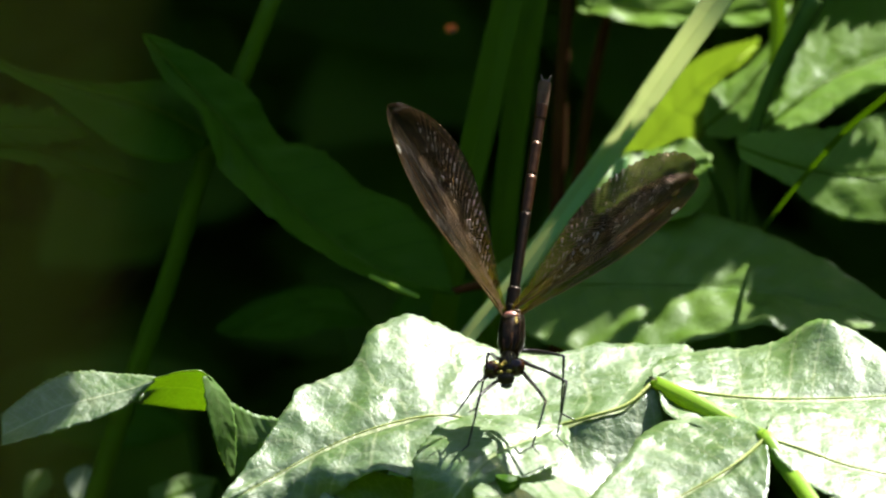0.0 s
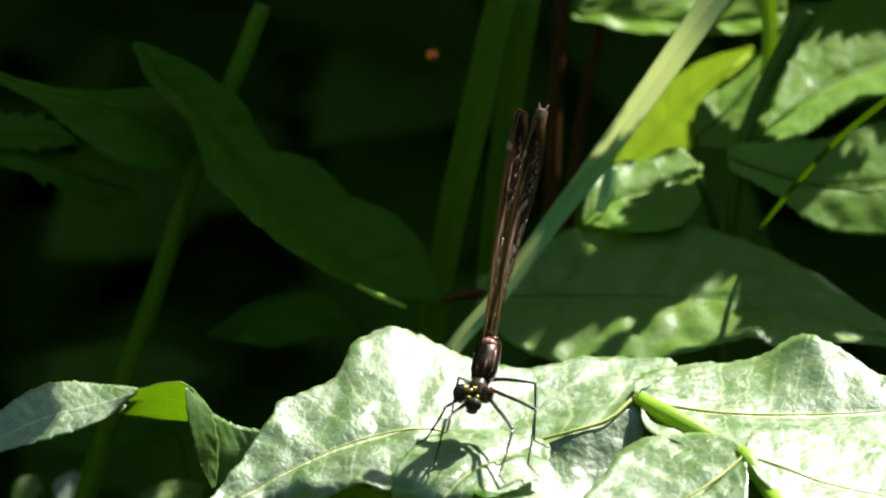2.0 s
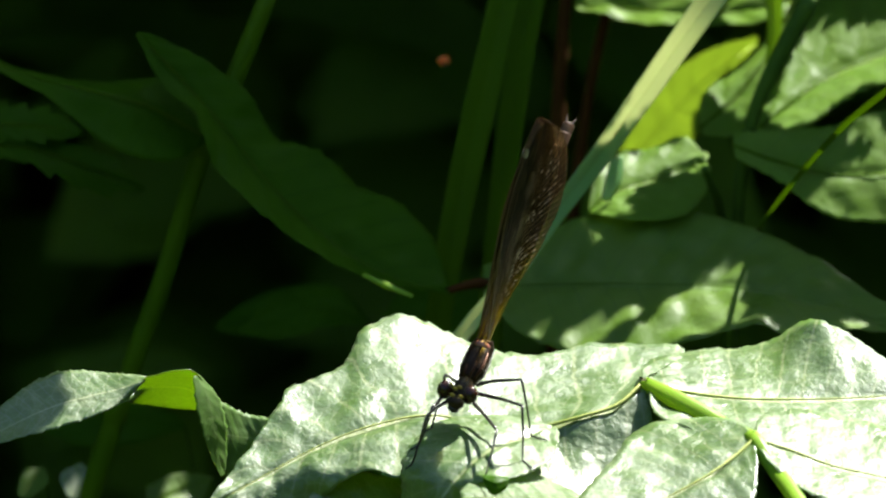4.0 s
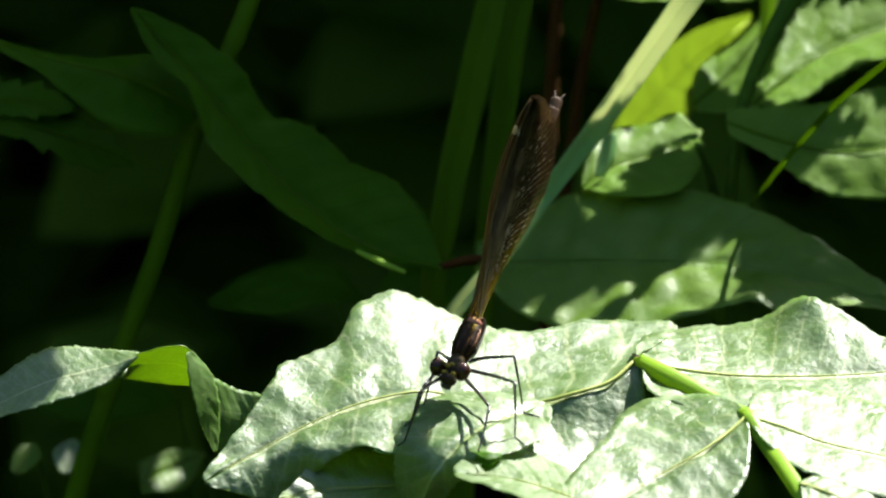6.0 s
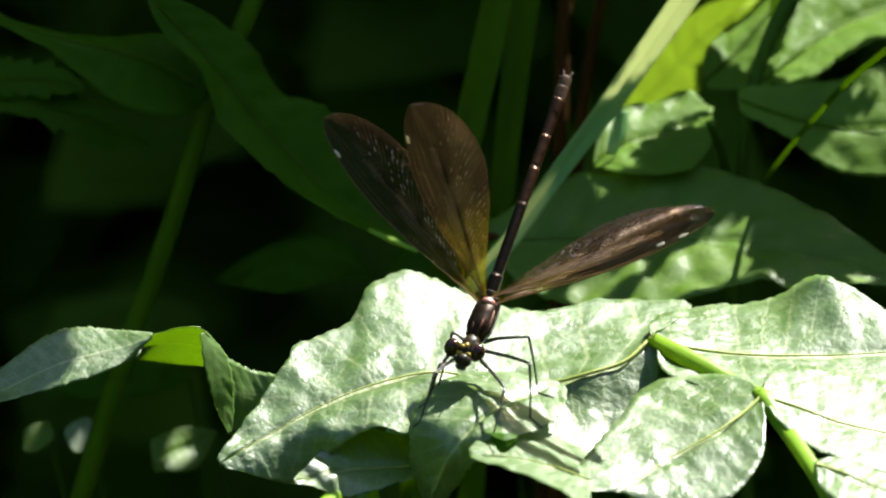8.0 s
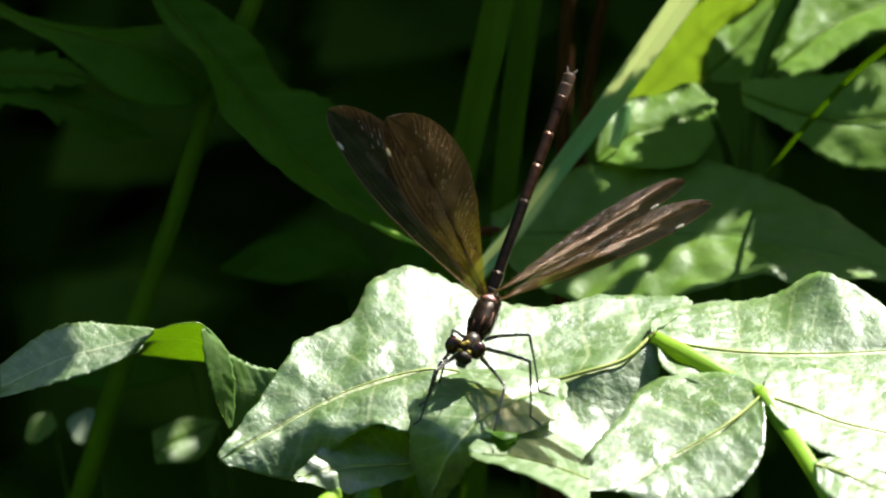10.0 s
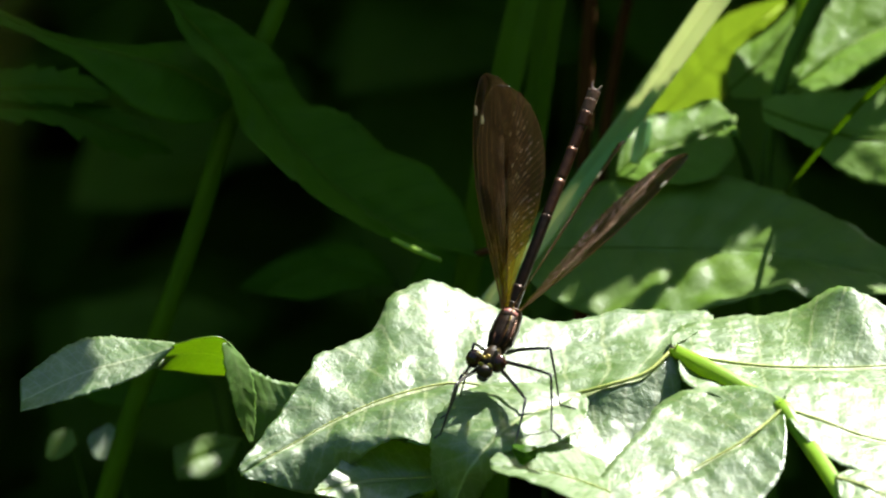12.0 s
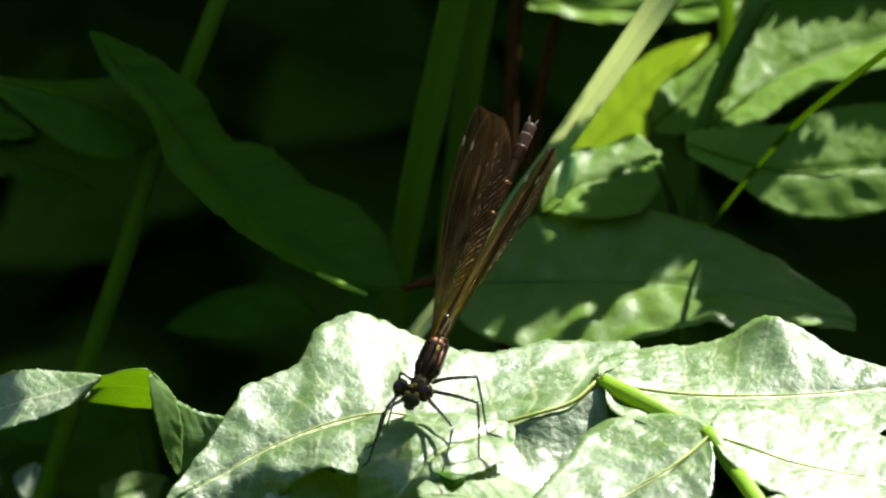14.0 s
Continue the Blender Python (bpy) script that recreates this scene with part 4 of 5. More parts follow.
low_leaf([(-12.1, 82.1, -57.5), (-18.6, 83.4, -55.3), (-25.6, 82.5, -56.7), (-32.1, 81.3, -58.8)], [(-12.1, 83.2, -57.7), (-18.3, 88.4, -54.7), (-25.2, 87.7, -55.8), (-32.1, 82.3, -59.0)], [(-12.1, 81.0, -57.4), (-18.1, 78.2, -56.2), (-25.1, 77.3, -57.8), (-32.1, 80.3, -58.5)], "dim leaf in deep shade", SHADE_TONED_LEAF, 48, teeth=10, tooth=0.4)
low_leaf([(6.6, 78.1, -48.6), (1.4, 77.1, -50.3), (-4.7, 75.9, -52.3), (-11.1, 73.7, -56.0)], [(6.6, 79.2, -48.8), (0.5, 83.1, -50.0), (-6.0, 82.2, -51.5), (-11.4, 74.7, -56.3)], [(6.6, 77.1, -48.4), (1.8, 70.5, -51.7), (-3.4, 68.8, -54.6), (-10.9, 72.6, -56.0)], "dim leaf in deep shade", SHADE_TONED_LEAF, 49, teeth=10, tooth=0.4)

# ---- smaller things behind ----
stub = thing("broken_twig", "short pale green broken stalk catching the sun", "twig")
part("shaft", tube([(-12.1, 44.2, -27.2), (-8.6, 41.7, -27.6), (-4.8, 39.2, -27.9)], [0.35, 0.55, 0.3], flat=0.6, k=10), STALK, stub)
stem("brown_stem", "thin brown dry stem in deep shade", [(18.3, 117.1, -17.7), (17.1, 109.6, -34.6), (16.7, 101.1, -55.0), (16.4, 87.3, -98.2), (14.7, -80.7, -454.1)], [1.0, 1.1, 1.2, 1.3, 1.5], DIM_STEM)
stem("brown_stem", "thin brown dry stem in deep shade", [(25.6, 126.0, -22.5), (22.1, 119.7, -37.2), (19.0, 109.7, -60.0), (14.6, 91.6, -100.9), (12.1, -73.6, -461.9)], [0.8, 0.9, 1.0, 1.1, 1.3], DIM_STEM)
bud = thing("orange_beetle", "tiny round orange beetle in the shade", "insect")
ORANGE = plain_material("orange_shell", (0.80, 0.13, 0.015), (0.9, 0.20, 0.03), 0.35, 900)
part("wing_case", ball((-0.35, 0, 0), (0.62, 0.8, 0.75)), ORANGE, bud)
part("wing_case", ball((0.35, 0, 0), (0.62, 0.8, 0.75)), ORANGE, bud)
part("head", ball((0, -0.8, -0.1), (0.4, 0.3, 0.35)), LEG, bud)
near = thing("dry_grass_stem", "thin brown grass stem swaying close to the lens", "grass")
part("shaft", tube([(-170, 0, -860), (-60, 0, -420), (-25, 4, -200), (0, 0, 0), (22, -3, 200)], [1.3, 1.1, 0.9, 0.8, 0.6], k=32), DRY, near)

# ---- the damselfly ----
BRONZE = plain_material("bronze_shell", (0.010, 0.008, 0.0035), (0.028, 0.013, 0.006), 0.34, 900, metal=0.7, bump=0.25, spec=0.2)
COPPER = plain_material("copper_shell", (0.034, 0.012, 0.004), (0.070, 0.027, 0.009), 0.36, 700, metal=0.6, bump=0.15, spec=0.25)
PALE_RING = plain_material("pale_joint", (0.065, 0.048, 0.035), (0.12, 0.09, 0.07), 0.65, 900, spec=0.15)
TIP_SHELL = plain_material("dusty_tip", (0.075, 0.042, 0.025), (0.15, 0.088, 0.055), 0.6, 800, bump=0.2, spec=0.06, through_col=(0.30, 0.18, 0.11), through_part=0.3)
EYE = plain_material("eye", (0.012, 0.004, 0.002), (0.036, 0.012, 0.004), 0.14, 500, spec=0.35)
FACE = plain_material("face_shell", (0.010, 0.006, 0.0025), (0.035, 0.022, 0.007), 0.4, 1400, spec=0.15, bump=0.2)
GOLD = plain_material("golden_spot", (0.25, 0.17, 0.02), (0.40, 0.30, 0.04), 0.3, 900, metal=0.4)
ROSE = plain_material("rosy_hinge", (0.22, 0.07, 0.05), (0.32, 0.13, 0.09), 0.4, 900)
SPOT = plain_material("white_spot", (0.75, 0.68, 0.52), (0.85, 0.80, 0.68), 0.4, 900, through_col=(0.85, 0.80, 0.66), through_part=0.5)
VEIN = plain_material("wing_vein", (0.11, 0.064, 0.029), (0.18, 0.11, 0.052), 0.35, 900, spec=0.5, through_col=(0.26, 0.16, 0.065), through_part=0.4)
RUNG = plain_material("cross_vein", (0.20, 0.13, 0.075), (0.31, 0.20, 0.12), 0.32, 900, metal=0.5, through_col=(0.28, 0.185, 0.08), through_part=0.25)
# bright metal for added beads that imitate sun glints on the pleats
GLINT = plain_material("glint_bead", (0.34, 0.24, 0.20), (0.56, 0.43, 0.37), 0.38, 300, metal=0.85)


def wing_material():
    """Smoky membrane with ladders of cross veins between the long veins; amber and clearer towards the root."""
    m, n, l, p = material("wing_membrane")
    uv = n.new("ShaderNodeUVMap")
    sep = n.new("ShaderNodeSeparateXYZ")
    l.new(uv.outputs[0], sep.inputs[0])
    cross = math_node(n, l, "PINGPONG", math_node(n, l, "MULTIPLY", sep.outputs[0], 96.0), 0.5)
    rows = math_node(n, l, "PINGPONG", math_node(n, l, "MULTIPLY", sep.outputs[1], 50.0), 0.5)
    net = math_node(n, l, "MAXIMUM", ramp_node(n, l, cross, 0.16, 0.04), ramp_node(n, l, rows, 0.12, 0.03))
    root = ramp_node(n, l, sep.outputs[0], 0.46, 0.16)
    l.new(mix_node(n, l, net, (0.0105, 0.0064, 0.0030), (0.028, 0.017, 0.0085)), p.inputs["Base Color"])
    p.inputs["Roughness"].default_value = 0.34
    p.inputs["Specular IOR Level"].default_value = 0.22
    bump = n.new("ShaderNodeBump")
    bump.inputs["Strength"].default_value = 0.55
    bump.inputs["Distance"].default_value = 0.0002
    l.new(math_node(n, l, "ADD", math_node(n, l, "MULTIPLY", net, 0.5), math_node(n, l, "MULTIPLY", noise_node(n, l, 900, 2), 2.2)), bump.inputs["Height"])
    l.new(bump.outputs[0], p.inputs["Normal"])
    tl = n.new("ShaderNodeBsdfTranslucent")
    l.new(mix_node(n, l, root, (0.044, 0.028, 0.011), (0.29, 0.215, 0.014)), tl.inputs[0])
    body = n.new("ShaderNodeMixShader")
    body.inputs[0].default_value = 0.36
    l.new(p.outputs[0], body.inputs[1])
    l.new(tl.outputs[0], body.inputs[2])
    clear = n.new("ShaderNodeBsdfTransparent")
    l.new(mix_node(n, l, root, (0.50, 0.41, 0.24), (0.93, 0.86, 0.30)), clear.inputs[0])
    mx = n.new("ShaderNodeMixShader")
    smoke = math_node(n, l, "SUBTRACT", 0.46, math_node(n, l, "MULTIPLY", root, 0.20))
    l.new(math_node(n, l, "ADD", math_node(n, l, "MULTIPLY", net, 0.22), smoke), mx.inputs[0])
    l.new(clear.outputs[0], mx.inputs[1])
    l.new(body.outputs[0], mx.inputs[2])
    l.new(mx.outputs[0], n["Material Output"].inputs[0])
    return m


WING = wing_material()


def lathe(pts, radii, sides=16, k=20, squash=1.0):
    return tube(pts, radii, sides=sides, k=k, flat=squash)


def wing_width(x, wide):
    """Half-chords ahead of and behind the axis at x of a wing's length."""
    knots = ((0.0, 0.05), (0.1, 0.19), (0.25, 0.49), (0.4, 0.79), (0.55, 0.98), (0.63, 1.0), (0.72, 0.97), (0.8, 0.88), (0.88, 0.72), (0.94, 0.52), (0.98, 0.30), (1.0, 0.05))
    k = next(q for q in range(1, 12) if knots[q][0] >= x - 1e-9)
    (x0, c0), (x1, c1) = knots[k - 1], knots[k]
    chord = wide * (c0 + (c1 - c0) * (x - x0) / (x1 - x0))
    return chord * 0.32, chord * 0.68


BEND = 0.40  # share of the chord, from the leading edge, in which the veins stay lengthwise


def wing_pleat(x, v):
    """Number of the pleat at a place of the wing: lengthwise in front, curving back to meet the trailing edge behind."""
    if v <= BEND:
        return 37.0 + 12.0 * (BEND - v)
    far = max(x, 0.02) * ((1 - BEND) / (v - BEND)) ** (1 / 6)  # where this vein meets the trailing edge
    return 30.0 * far if far <= 1 else 30.0 + 7.0 * (1 - 1 / far ** 6)


def wing_fold(x, v):
    """Height of the pleats, in millimetres: they deepen towards the trailing edge."""
    deep = (0.025 + 0.11 * max(0.0, min(1.0, (v - 0.5) * 4)) * (0.6 + 0.8 * noise.noise(Vector((x * 22, v * 6, 5))))) * min(1.0, max(0.0, x - 0.06) * 4)
    return deep * math.sin(2 * math.pi * wing_pleat(x, v)) + 0.45 * math.sin(v * 3.0 + 0.4) * x


def wing_sheet(length, wide):
    """The membrane: a fan of shallow pleats that run from the root to the edge."""
    bm = bmesh.new()
    uv = bm.loops.layers.uv.new("UVMap")
    nx, ny = 240, 64
    rows, tex = [], {}
    for i in range(nx + 1):
        x = i / nx
        lead, trail = wing_width(x, wide)
        row = []
        for j in range(ny + 1):
            v = j / ny
            fan = wing_pleat(x, v)
            y = -lead + (lead + trail) * v
            scal = 0.10 * math.sin(2 * math.pi * fan) * v ** 10 * min(1.0, x * 3)
            z = wing_fold(x, v) + 0.12 * noise.noise(Vector((x * 9, v * 5, 0))) + 0.03 * noise.noise(Vector((x * 60, v * 17, 3))) * v
            vert = bm.verts.new(Vector((x * length, y + scal, z)) * MM)
            tex[vert] = (x, fan / 50.0)
            row.append(vert)
        rows.append(row)
    for r0, r1 in zip(rows, rows[1:]):
        for j in range(ny):
            f = bm.faces.new((r0[j], r0[j + 1], r1[j + 1], r1[j]))
            for loop in f.loops:
                loop[uv].uv = tex[loop.vert]
    return bm


def wing_veins(length, wide):
    """Main veins as thin ridges along the crests of the pleats, from the root to the edge."""
    bm = bmesh.new()
    lines = [("front", 0.0), ("front", 0.07), ("front", 0.15), ("front", 0.23), ("front", 0.315)]
    lines += [("back", (q + 0.25) / 30.0) for q in range(3, 30, 1)] + [("back", (7 / (6.75 - q)) ** (1 / 6)) for q in range(0, 6)]
    for kind, far in lines:
        last = None
        steps = 44
        for i in range(steps + 1):
            x = 0.02 + 0.972 * i / steps
            if kind == "back" and far < 1:
                x = far * (0.1 + 0.9 * i / steps)
            lead, trail = wing_width(x, wide)
            v = far if kind == "front" else BEND + (1 - BEND) * min(1.0, (x / far) ** 6)
            y = -lead + (lead + trail) * v
            z = wing_fold(x, v)
            r = (0.12 if far == 0 else 0.034) * (1.1 - 0.55 * x)
            ring = [bm.verts.new(Vector((x * length, y + r * math.cos(a), z + r * math.sin(a))) * MM) for a in (0.8, 2.35, 3.9, 5.5)]
            if last:
                for k in range(4):
                    bm.faces.new((last[k], last[(k + 1) % 4], ring[(k + 1) % 4], ring[k]))
            last = ring
    return bm


def wing_rungs(length, wide):
    """Short cross veins, square to the bent ends of the long veins, which glint in the sun."""
    bm = bmesh.new()

    def spot(far, r):
        lead, trail = wing_width(far * r, wide)
        v = BEND + (1 - BEND) * r ** 6
        return Vector((far * r * length, -lead + (lead + trail) * v, wing_fold(far * r, v)))

    def rung(a, b, along, n, r=0.036):
        ends = [[bm.verts.new((p + (along * math.cos(w) + n * math.sin(w)) * r) * MM) for w in (0.8, 2.35, 3.9, 5.5)] for p in (a, b)]
        for e in range(4):
            bm.faces.new((ends[0][e], ends[0][(e + 1) % 4], ends[1][(e + 1) % 4], ends[1][e]))

    for q in range(5, 29):
        f0, f1 = (q + 0.25) / 30.0, (q + 1.25) / 30.0
        row = [spot(f0, 0.30 + 0.70 * k / 60) for k in range(61)]
        last_r = 0.0
        for k in range(1, 60):
            r = 0.30 + 0.69 * k / 60
            a = spot(f1, r)
            if (a - spot(f1, last_r)).length < 0.34:
                continue
            last_r = r
            along = (spot(f1, r + 0.01) - a).normalized()
            b = min(row, key=lambda p: abs((p - a).dot(along)))
            if (b - a).length > 2.2 or abs((b - a).dot(along)) > 0.3:
                continue
            c = (b - a).normalized()
            n = c.cross(along)
            rung(a, b, along, n)
    for v0, v1, x0, x1, step in ((0.23, 0.315, 0.10, 0.62, 0.0125), (0.315, 0.42, 0.06, 0.78, 0.0115), (0.07, 0.15, 0.05, 0.40, 0.014)):
        for k in range(int((x1 - x0) / step)):
            x = x0 + k * step
            lead, trail = wing_width(x, wide)
            a, b = (Vector((x * length, -lead + (lead + trail) * v, wing_fold(x, v))) for v in (v0, v1))
            rung(a, b, Vector((1, 0, 0)), Vector((0, 0, 1)), 0.05)
    return bm


def wing_glints(length, wide):
    """Beads added to stand for sun glints along the bent ends of the veins, on the lower face."""
    rnd = random.Random(4)
    bm = bmesh.new()
    for q in range(7, 30):
        far = (q + 0.5) / 30.0
        r = 0.76 + rnd.uniform(0.0, 0.08)
        while r < 0.985:
            x = far * r
            lead, trail = wing_width(x, wide)
            v = BEND + (1 - BEND) * r ** 6
            slope = (lead + trail) * (1 - BEND) * 6 * r ** 5 / (far * length)
            if rnd.random() < 0.48:
                turn = Matrix.Rotation(math.atan(slope), 4, "Z")
                at = Vector((x * length, -lead + (lead + trail) * v, wing_fold(x, v) - 0.03))
                size = rnd.uniform(0.5, 1.25)
                m = Matrix.Translation(at * MM) @ turn @ Matrix.Diagonal((0.36 * size * MM, 0.085 * size * MM, 0.09 * size * MM, 1))
                bmesh.ops.create_icosphere(bm, subdivisions=2, radius=1, matrix=m)
            r += rnd.uniform(0.02, 0.055)
    return bm


def wing_pose(root, along, trail):
    """A wing's pose in the insect's space from its root, its long axis and the way to its trailing edge."""
    a, c = Vector(along).normalized(), Vector(trail)
    c = (c - a * c.dot(a)).normalized()
    m = Matrix((a, c, a.cross(c))).transposed().to_4x4()
    m.translation = Vector(root) * MM
    return m


ROOT_LF, ROOT_LH, ROOT_RF, ROOT_RH = (-0.72, -0.30, -0.32), (-0.40, -0.30, 0.80), (0.72, -0.30, -0.32), (0.40, -0.30, 0.80)


def damselfly():
    fly = thing("damselfly", "dark bronze damselfly with smoky brown wings perched on a leaf", "insect")
    part("thorax", lathe([(0.48, 0.00, 0.80), (0.24, 0.00, -0.24), (-0.40, -1.50, -1.84), (-1.20, -3.00, -3.69), (-1.92, -4.00, -5.05)], [1.25, 1.75, 1.95, 1.95, 1.35], squash=0.95), BRONZE, fly, "dark bronze-green thorax")
    for dx, dy in ((-1.1, 0.35), (0.0, 0.0), (1.1, 0.35)):
        pts = [tuple(Vector(p) + Vector((dx * k, dy, 0))) for k, p in zip((0.8, 1.0, 1.0, 0.7), [(0.24, -2.00, -0.48), (-0.40, -3.50, -1.92), (-1.12, -4.90, -3.53), (-1.68, -5.10, -4.65)])]
        part("thorax_ridge", lathe(pts, [0.12, 0.26, 0.26, 0.12], sides=8), COPPER, fly, "reddish-brown ridge")
    part("wing_hinge", ball((0.16, -1.50, -0.08), (1.15, 0.8, 0.75), tilt=24), ROSE, fly, "rosy wing hinge")
    neck = part("head", lathe([(-1.92, -4.00, -4.65), (-2.33, -5.20, -5.61), (-2.89, -6.00, -6.90), (-3.37, -6.50, -7.86)], [0.8, 1.3, 1.35, 0.8], squash=0.8), FACE, fly, "dark head with golden marks")
    for x, y in ((-4.9, -6.25), (-1.52, -6.98)):
        part("eye", ball((x, -5.8, y), (1.22, 1.2, 1.36), tilt=20), EYE, neck, "glossy dark reddish-brown eye")
    part("face", ball((-3.45, -7.60, -8.02), (1.25, 0.9, 0.95), tilt=20), FACE, neck)
    part("jaw", ball((-3.77, -7.40, -8.90), (0.85, 0.7, 0.5), tilt=20), LEG, neck)
    for p in ((-4.17, -7.20, -5.53), (-2.89, -7.20, -5.85), (-3.53, -7.60, -6.01), (-3.93, -7.90, -6.90), (-2.73, -7.70, -7.14)):
        part("golden_mark", ball(p, (0.4, 0.22, 0.26), 12, 8, 20), GOLD, neck, "golden metallic mark")
    for p in ([(-4.01, -7.40, -5.93), (-4.41, -9.00, -5.45), (-4.89, -10.50, -5.21)], [(-2.41, -7.40, -6.26), (-2.00, -9.00, -5.53), (-1.76, -10.50, -4.81)]):
        part("antenna", lathe(p, [0.12, 0.08, 0.03], sides=6, k=6), LEG, neck)
    for pts in ([(-1.28, -4.00, -7.54), (-0.80, -5.00, -8.18), (2.33, -15.00, -11.63), (0.80, -18.90, -17.96), (1.76, -21.80, -18.93)],
                [(-0.96, -3.00, -6.58), (-0.16, -4.00, -6.82), (5.85, -13.00, -8.26), (5.93, -13.50, -15.88), (7.62, -16.00, -17.16)],
                [(-0.64, -2.00, -5.61), (0.48, -2.00, -5.29), (5.77, -7.00, -4.73), (7.14, -5.00, -12.67), (9.38, -6.30, -13.23)],
                [(-3.69, -4.00, -7.22), (-4.81, -5.00, -8.02), (-7.46, -13.00, -9.78), (-9.46, -12.50, -16.52), (-10.43, -12.00, -17.24)],
                [(-3.45, -2.00, -6.58), (-4.65, -2.00, -7.06), (-6.74, -9.00, -8.66), (-8.50, -8.20, -13.87), (-9.62, -9.00, -14.60)],
                [(-2.57, -1.00, -5.45), (-3.53, -1.50, -5.13), (-4.97, -6.00, -4.17), (-6.90, -3.80, -11.71), (-8.10, -5.40, -12.27)]):
        hip = Vector(pts[1])
        pts = [tuple(Vector(p) - hip) for p in pts]
        leg = part("femur", tube([pts[0], pts[1], tuple((a + b) / 2 + (0.12 if i == 2 else 0) for i, (a, b) in enumerate(zip(pts[1], pts[2]))), pts[2]], [0.34, 0.32, 0.26, 0.2], sides=8, k=12), LEG, fly)
        part("tibia", tube([pts[2], tuple((a + b) / 2 + (0.08 if i == 0 else 0) for i, (a, b) in enumerate(zip(pts[2], pts[3]))), pts[3]], [0.21, 0.16, 0.13], sides=8, k=10), LEG, leg)
        part("foot", tube([pts[3], pts[4]], [0.13, 0.1], sides=6, k=4), LEG, leg)
        leg["hip"] = tuple(hip)
        leg.location = hip * MM
    # abdomen: ten rings, from the wing base upwards
    abdomen = part("abdomen", lathe([(0, 0.3, 0), (0, 4, 10), (0, 9, 21.5), (0, 13.6, 33.2)], [0.75, 0.66, 0.62, 0.6], k=16), BRONZE, fly, "slender bronze abdomen")
    axis = Vector((0, 13.3, 33.2)).normalized()
    cuts = [0.0, 1.5, 4.2, 9.9, 15.8, 21.6, 26.8, 30.4, 32.7, 34.7, 36.2]
    for i, (a, b) in enumerate(zip(cuts, cuts[1:])):
        r = 0.80 + (0.16 if i < 2 else 0) + (0.10 if i >= 7 else 0)
        p = [tuple(axis * (a + (b - a) * f) + Vector((0, 0.3, 0))) for f in (0.0, 0.2, 0.8, 1.0)]
        shell = BRONZE if i < 4 else COPPER if i < 8 else TIP_SHELL
        part("segment", lathe(p, [r * 0.97, r, r, r * 1.01], sides=14, k=6), shell, abdomen)
        e = axis * b + Vector((0, 0.3, 0))
        part("joint_ring", lathe([tuple(e - axis * 0.05), tuple(e + axis * 0.04)], [r * 1.01, r * 1.01], sides=14, k=2), PALE_RING, abdomen, "pale ring between the segments")
    end = axis * 36.2 + Vector((0, 0.3, 0))
    for dx in (-0.55, 0.55):
        part("tail_hook", lathe([tuple(end + Vector((dx * 0.5, 0, 0))), tuple(end + axis * 0.7 + Vector((dx, 0, 0))), tuple(end + axis * 1.3 + Vector((dx * 1.3, 0, 0)))], [0.2, 0.14, 0.04], sides=8, k=6), PALE_RING, abdomen)
    part("tail_plate", ball(tuple(end + axis * 0.1), (0.4, 0.4, 0.4)), PALE_RING, abdomen)
    wings = []
    for length, wide, name in ((35.3, 9.3, "forewing"), (34.3, 10.5, "hindwing")) * 2:
        w = part(name, wing_sheet(length, wide), WING, fly, "smoky brown translucent wing")
        tagged(part("vein_fan", wing_veins(length, wide), VEIN, w), kind="stuff")
        tagged(part("ladder", wing_rungs(length, wide), RUNG, w), kind="stuff")
        tagged(part("glint_fleck", wing_glints(length, wide), GLINT, w), kind="stuff")
        lead, _ = wing_width(0.86, wide)
        spot = bmesh.new()
        bmesh.ops.create_uvsphere(spot, u_segments=14, v_segments=8, radius=1)
        bmesh.ops.transform(spot, matrix=Matrix.Translation(Vector((0.86 * length, -lead + 0.32, wing_fold(0.86, 0.05))) * MM) @ Matrix.Diagonal((0.75 * MM, 0.27 * MM, 0.14 * MM, 1)), verts=spot.verts)
        part("wing_spot", spot, SPOT, w, "small white wing spot")
        wings.append(w)
    return fly, abdomen, wings


fly, abdomen, wings = damselfly()
LEG_STANCE = (3.8, 10.7, 13.0, -3.9, 16.6, -3.5)  # how far each leg stood apart before the insect stepped round
LEG_TIMES = ((0.0, 1.0, 19.0), (0.5, 1.0, 19.0), (1.0, 1.0, 14.5), (1.5, 1.0, 15.5), (1.8, 1.0, 13.0), (2.0, 0.8, 10.5), (2.3, 0.0, 0.0), (2.5, 0.0, -2.0), (5.0, 0.0, 0.0), (14.0, 0.0, 0.0))
legs = [o for o in fly.children if o.name.startswith("femur")]


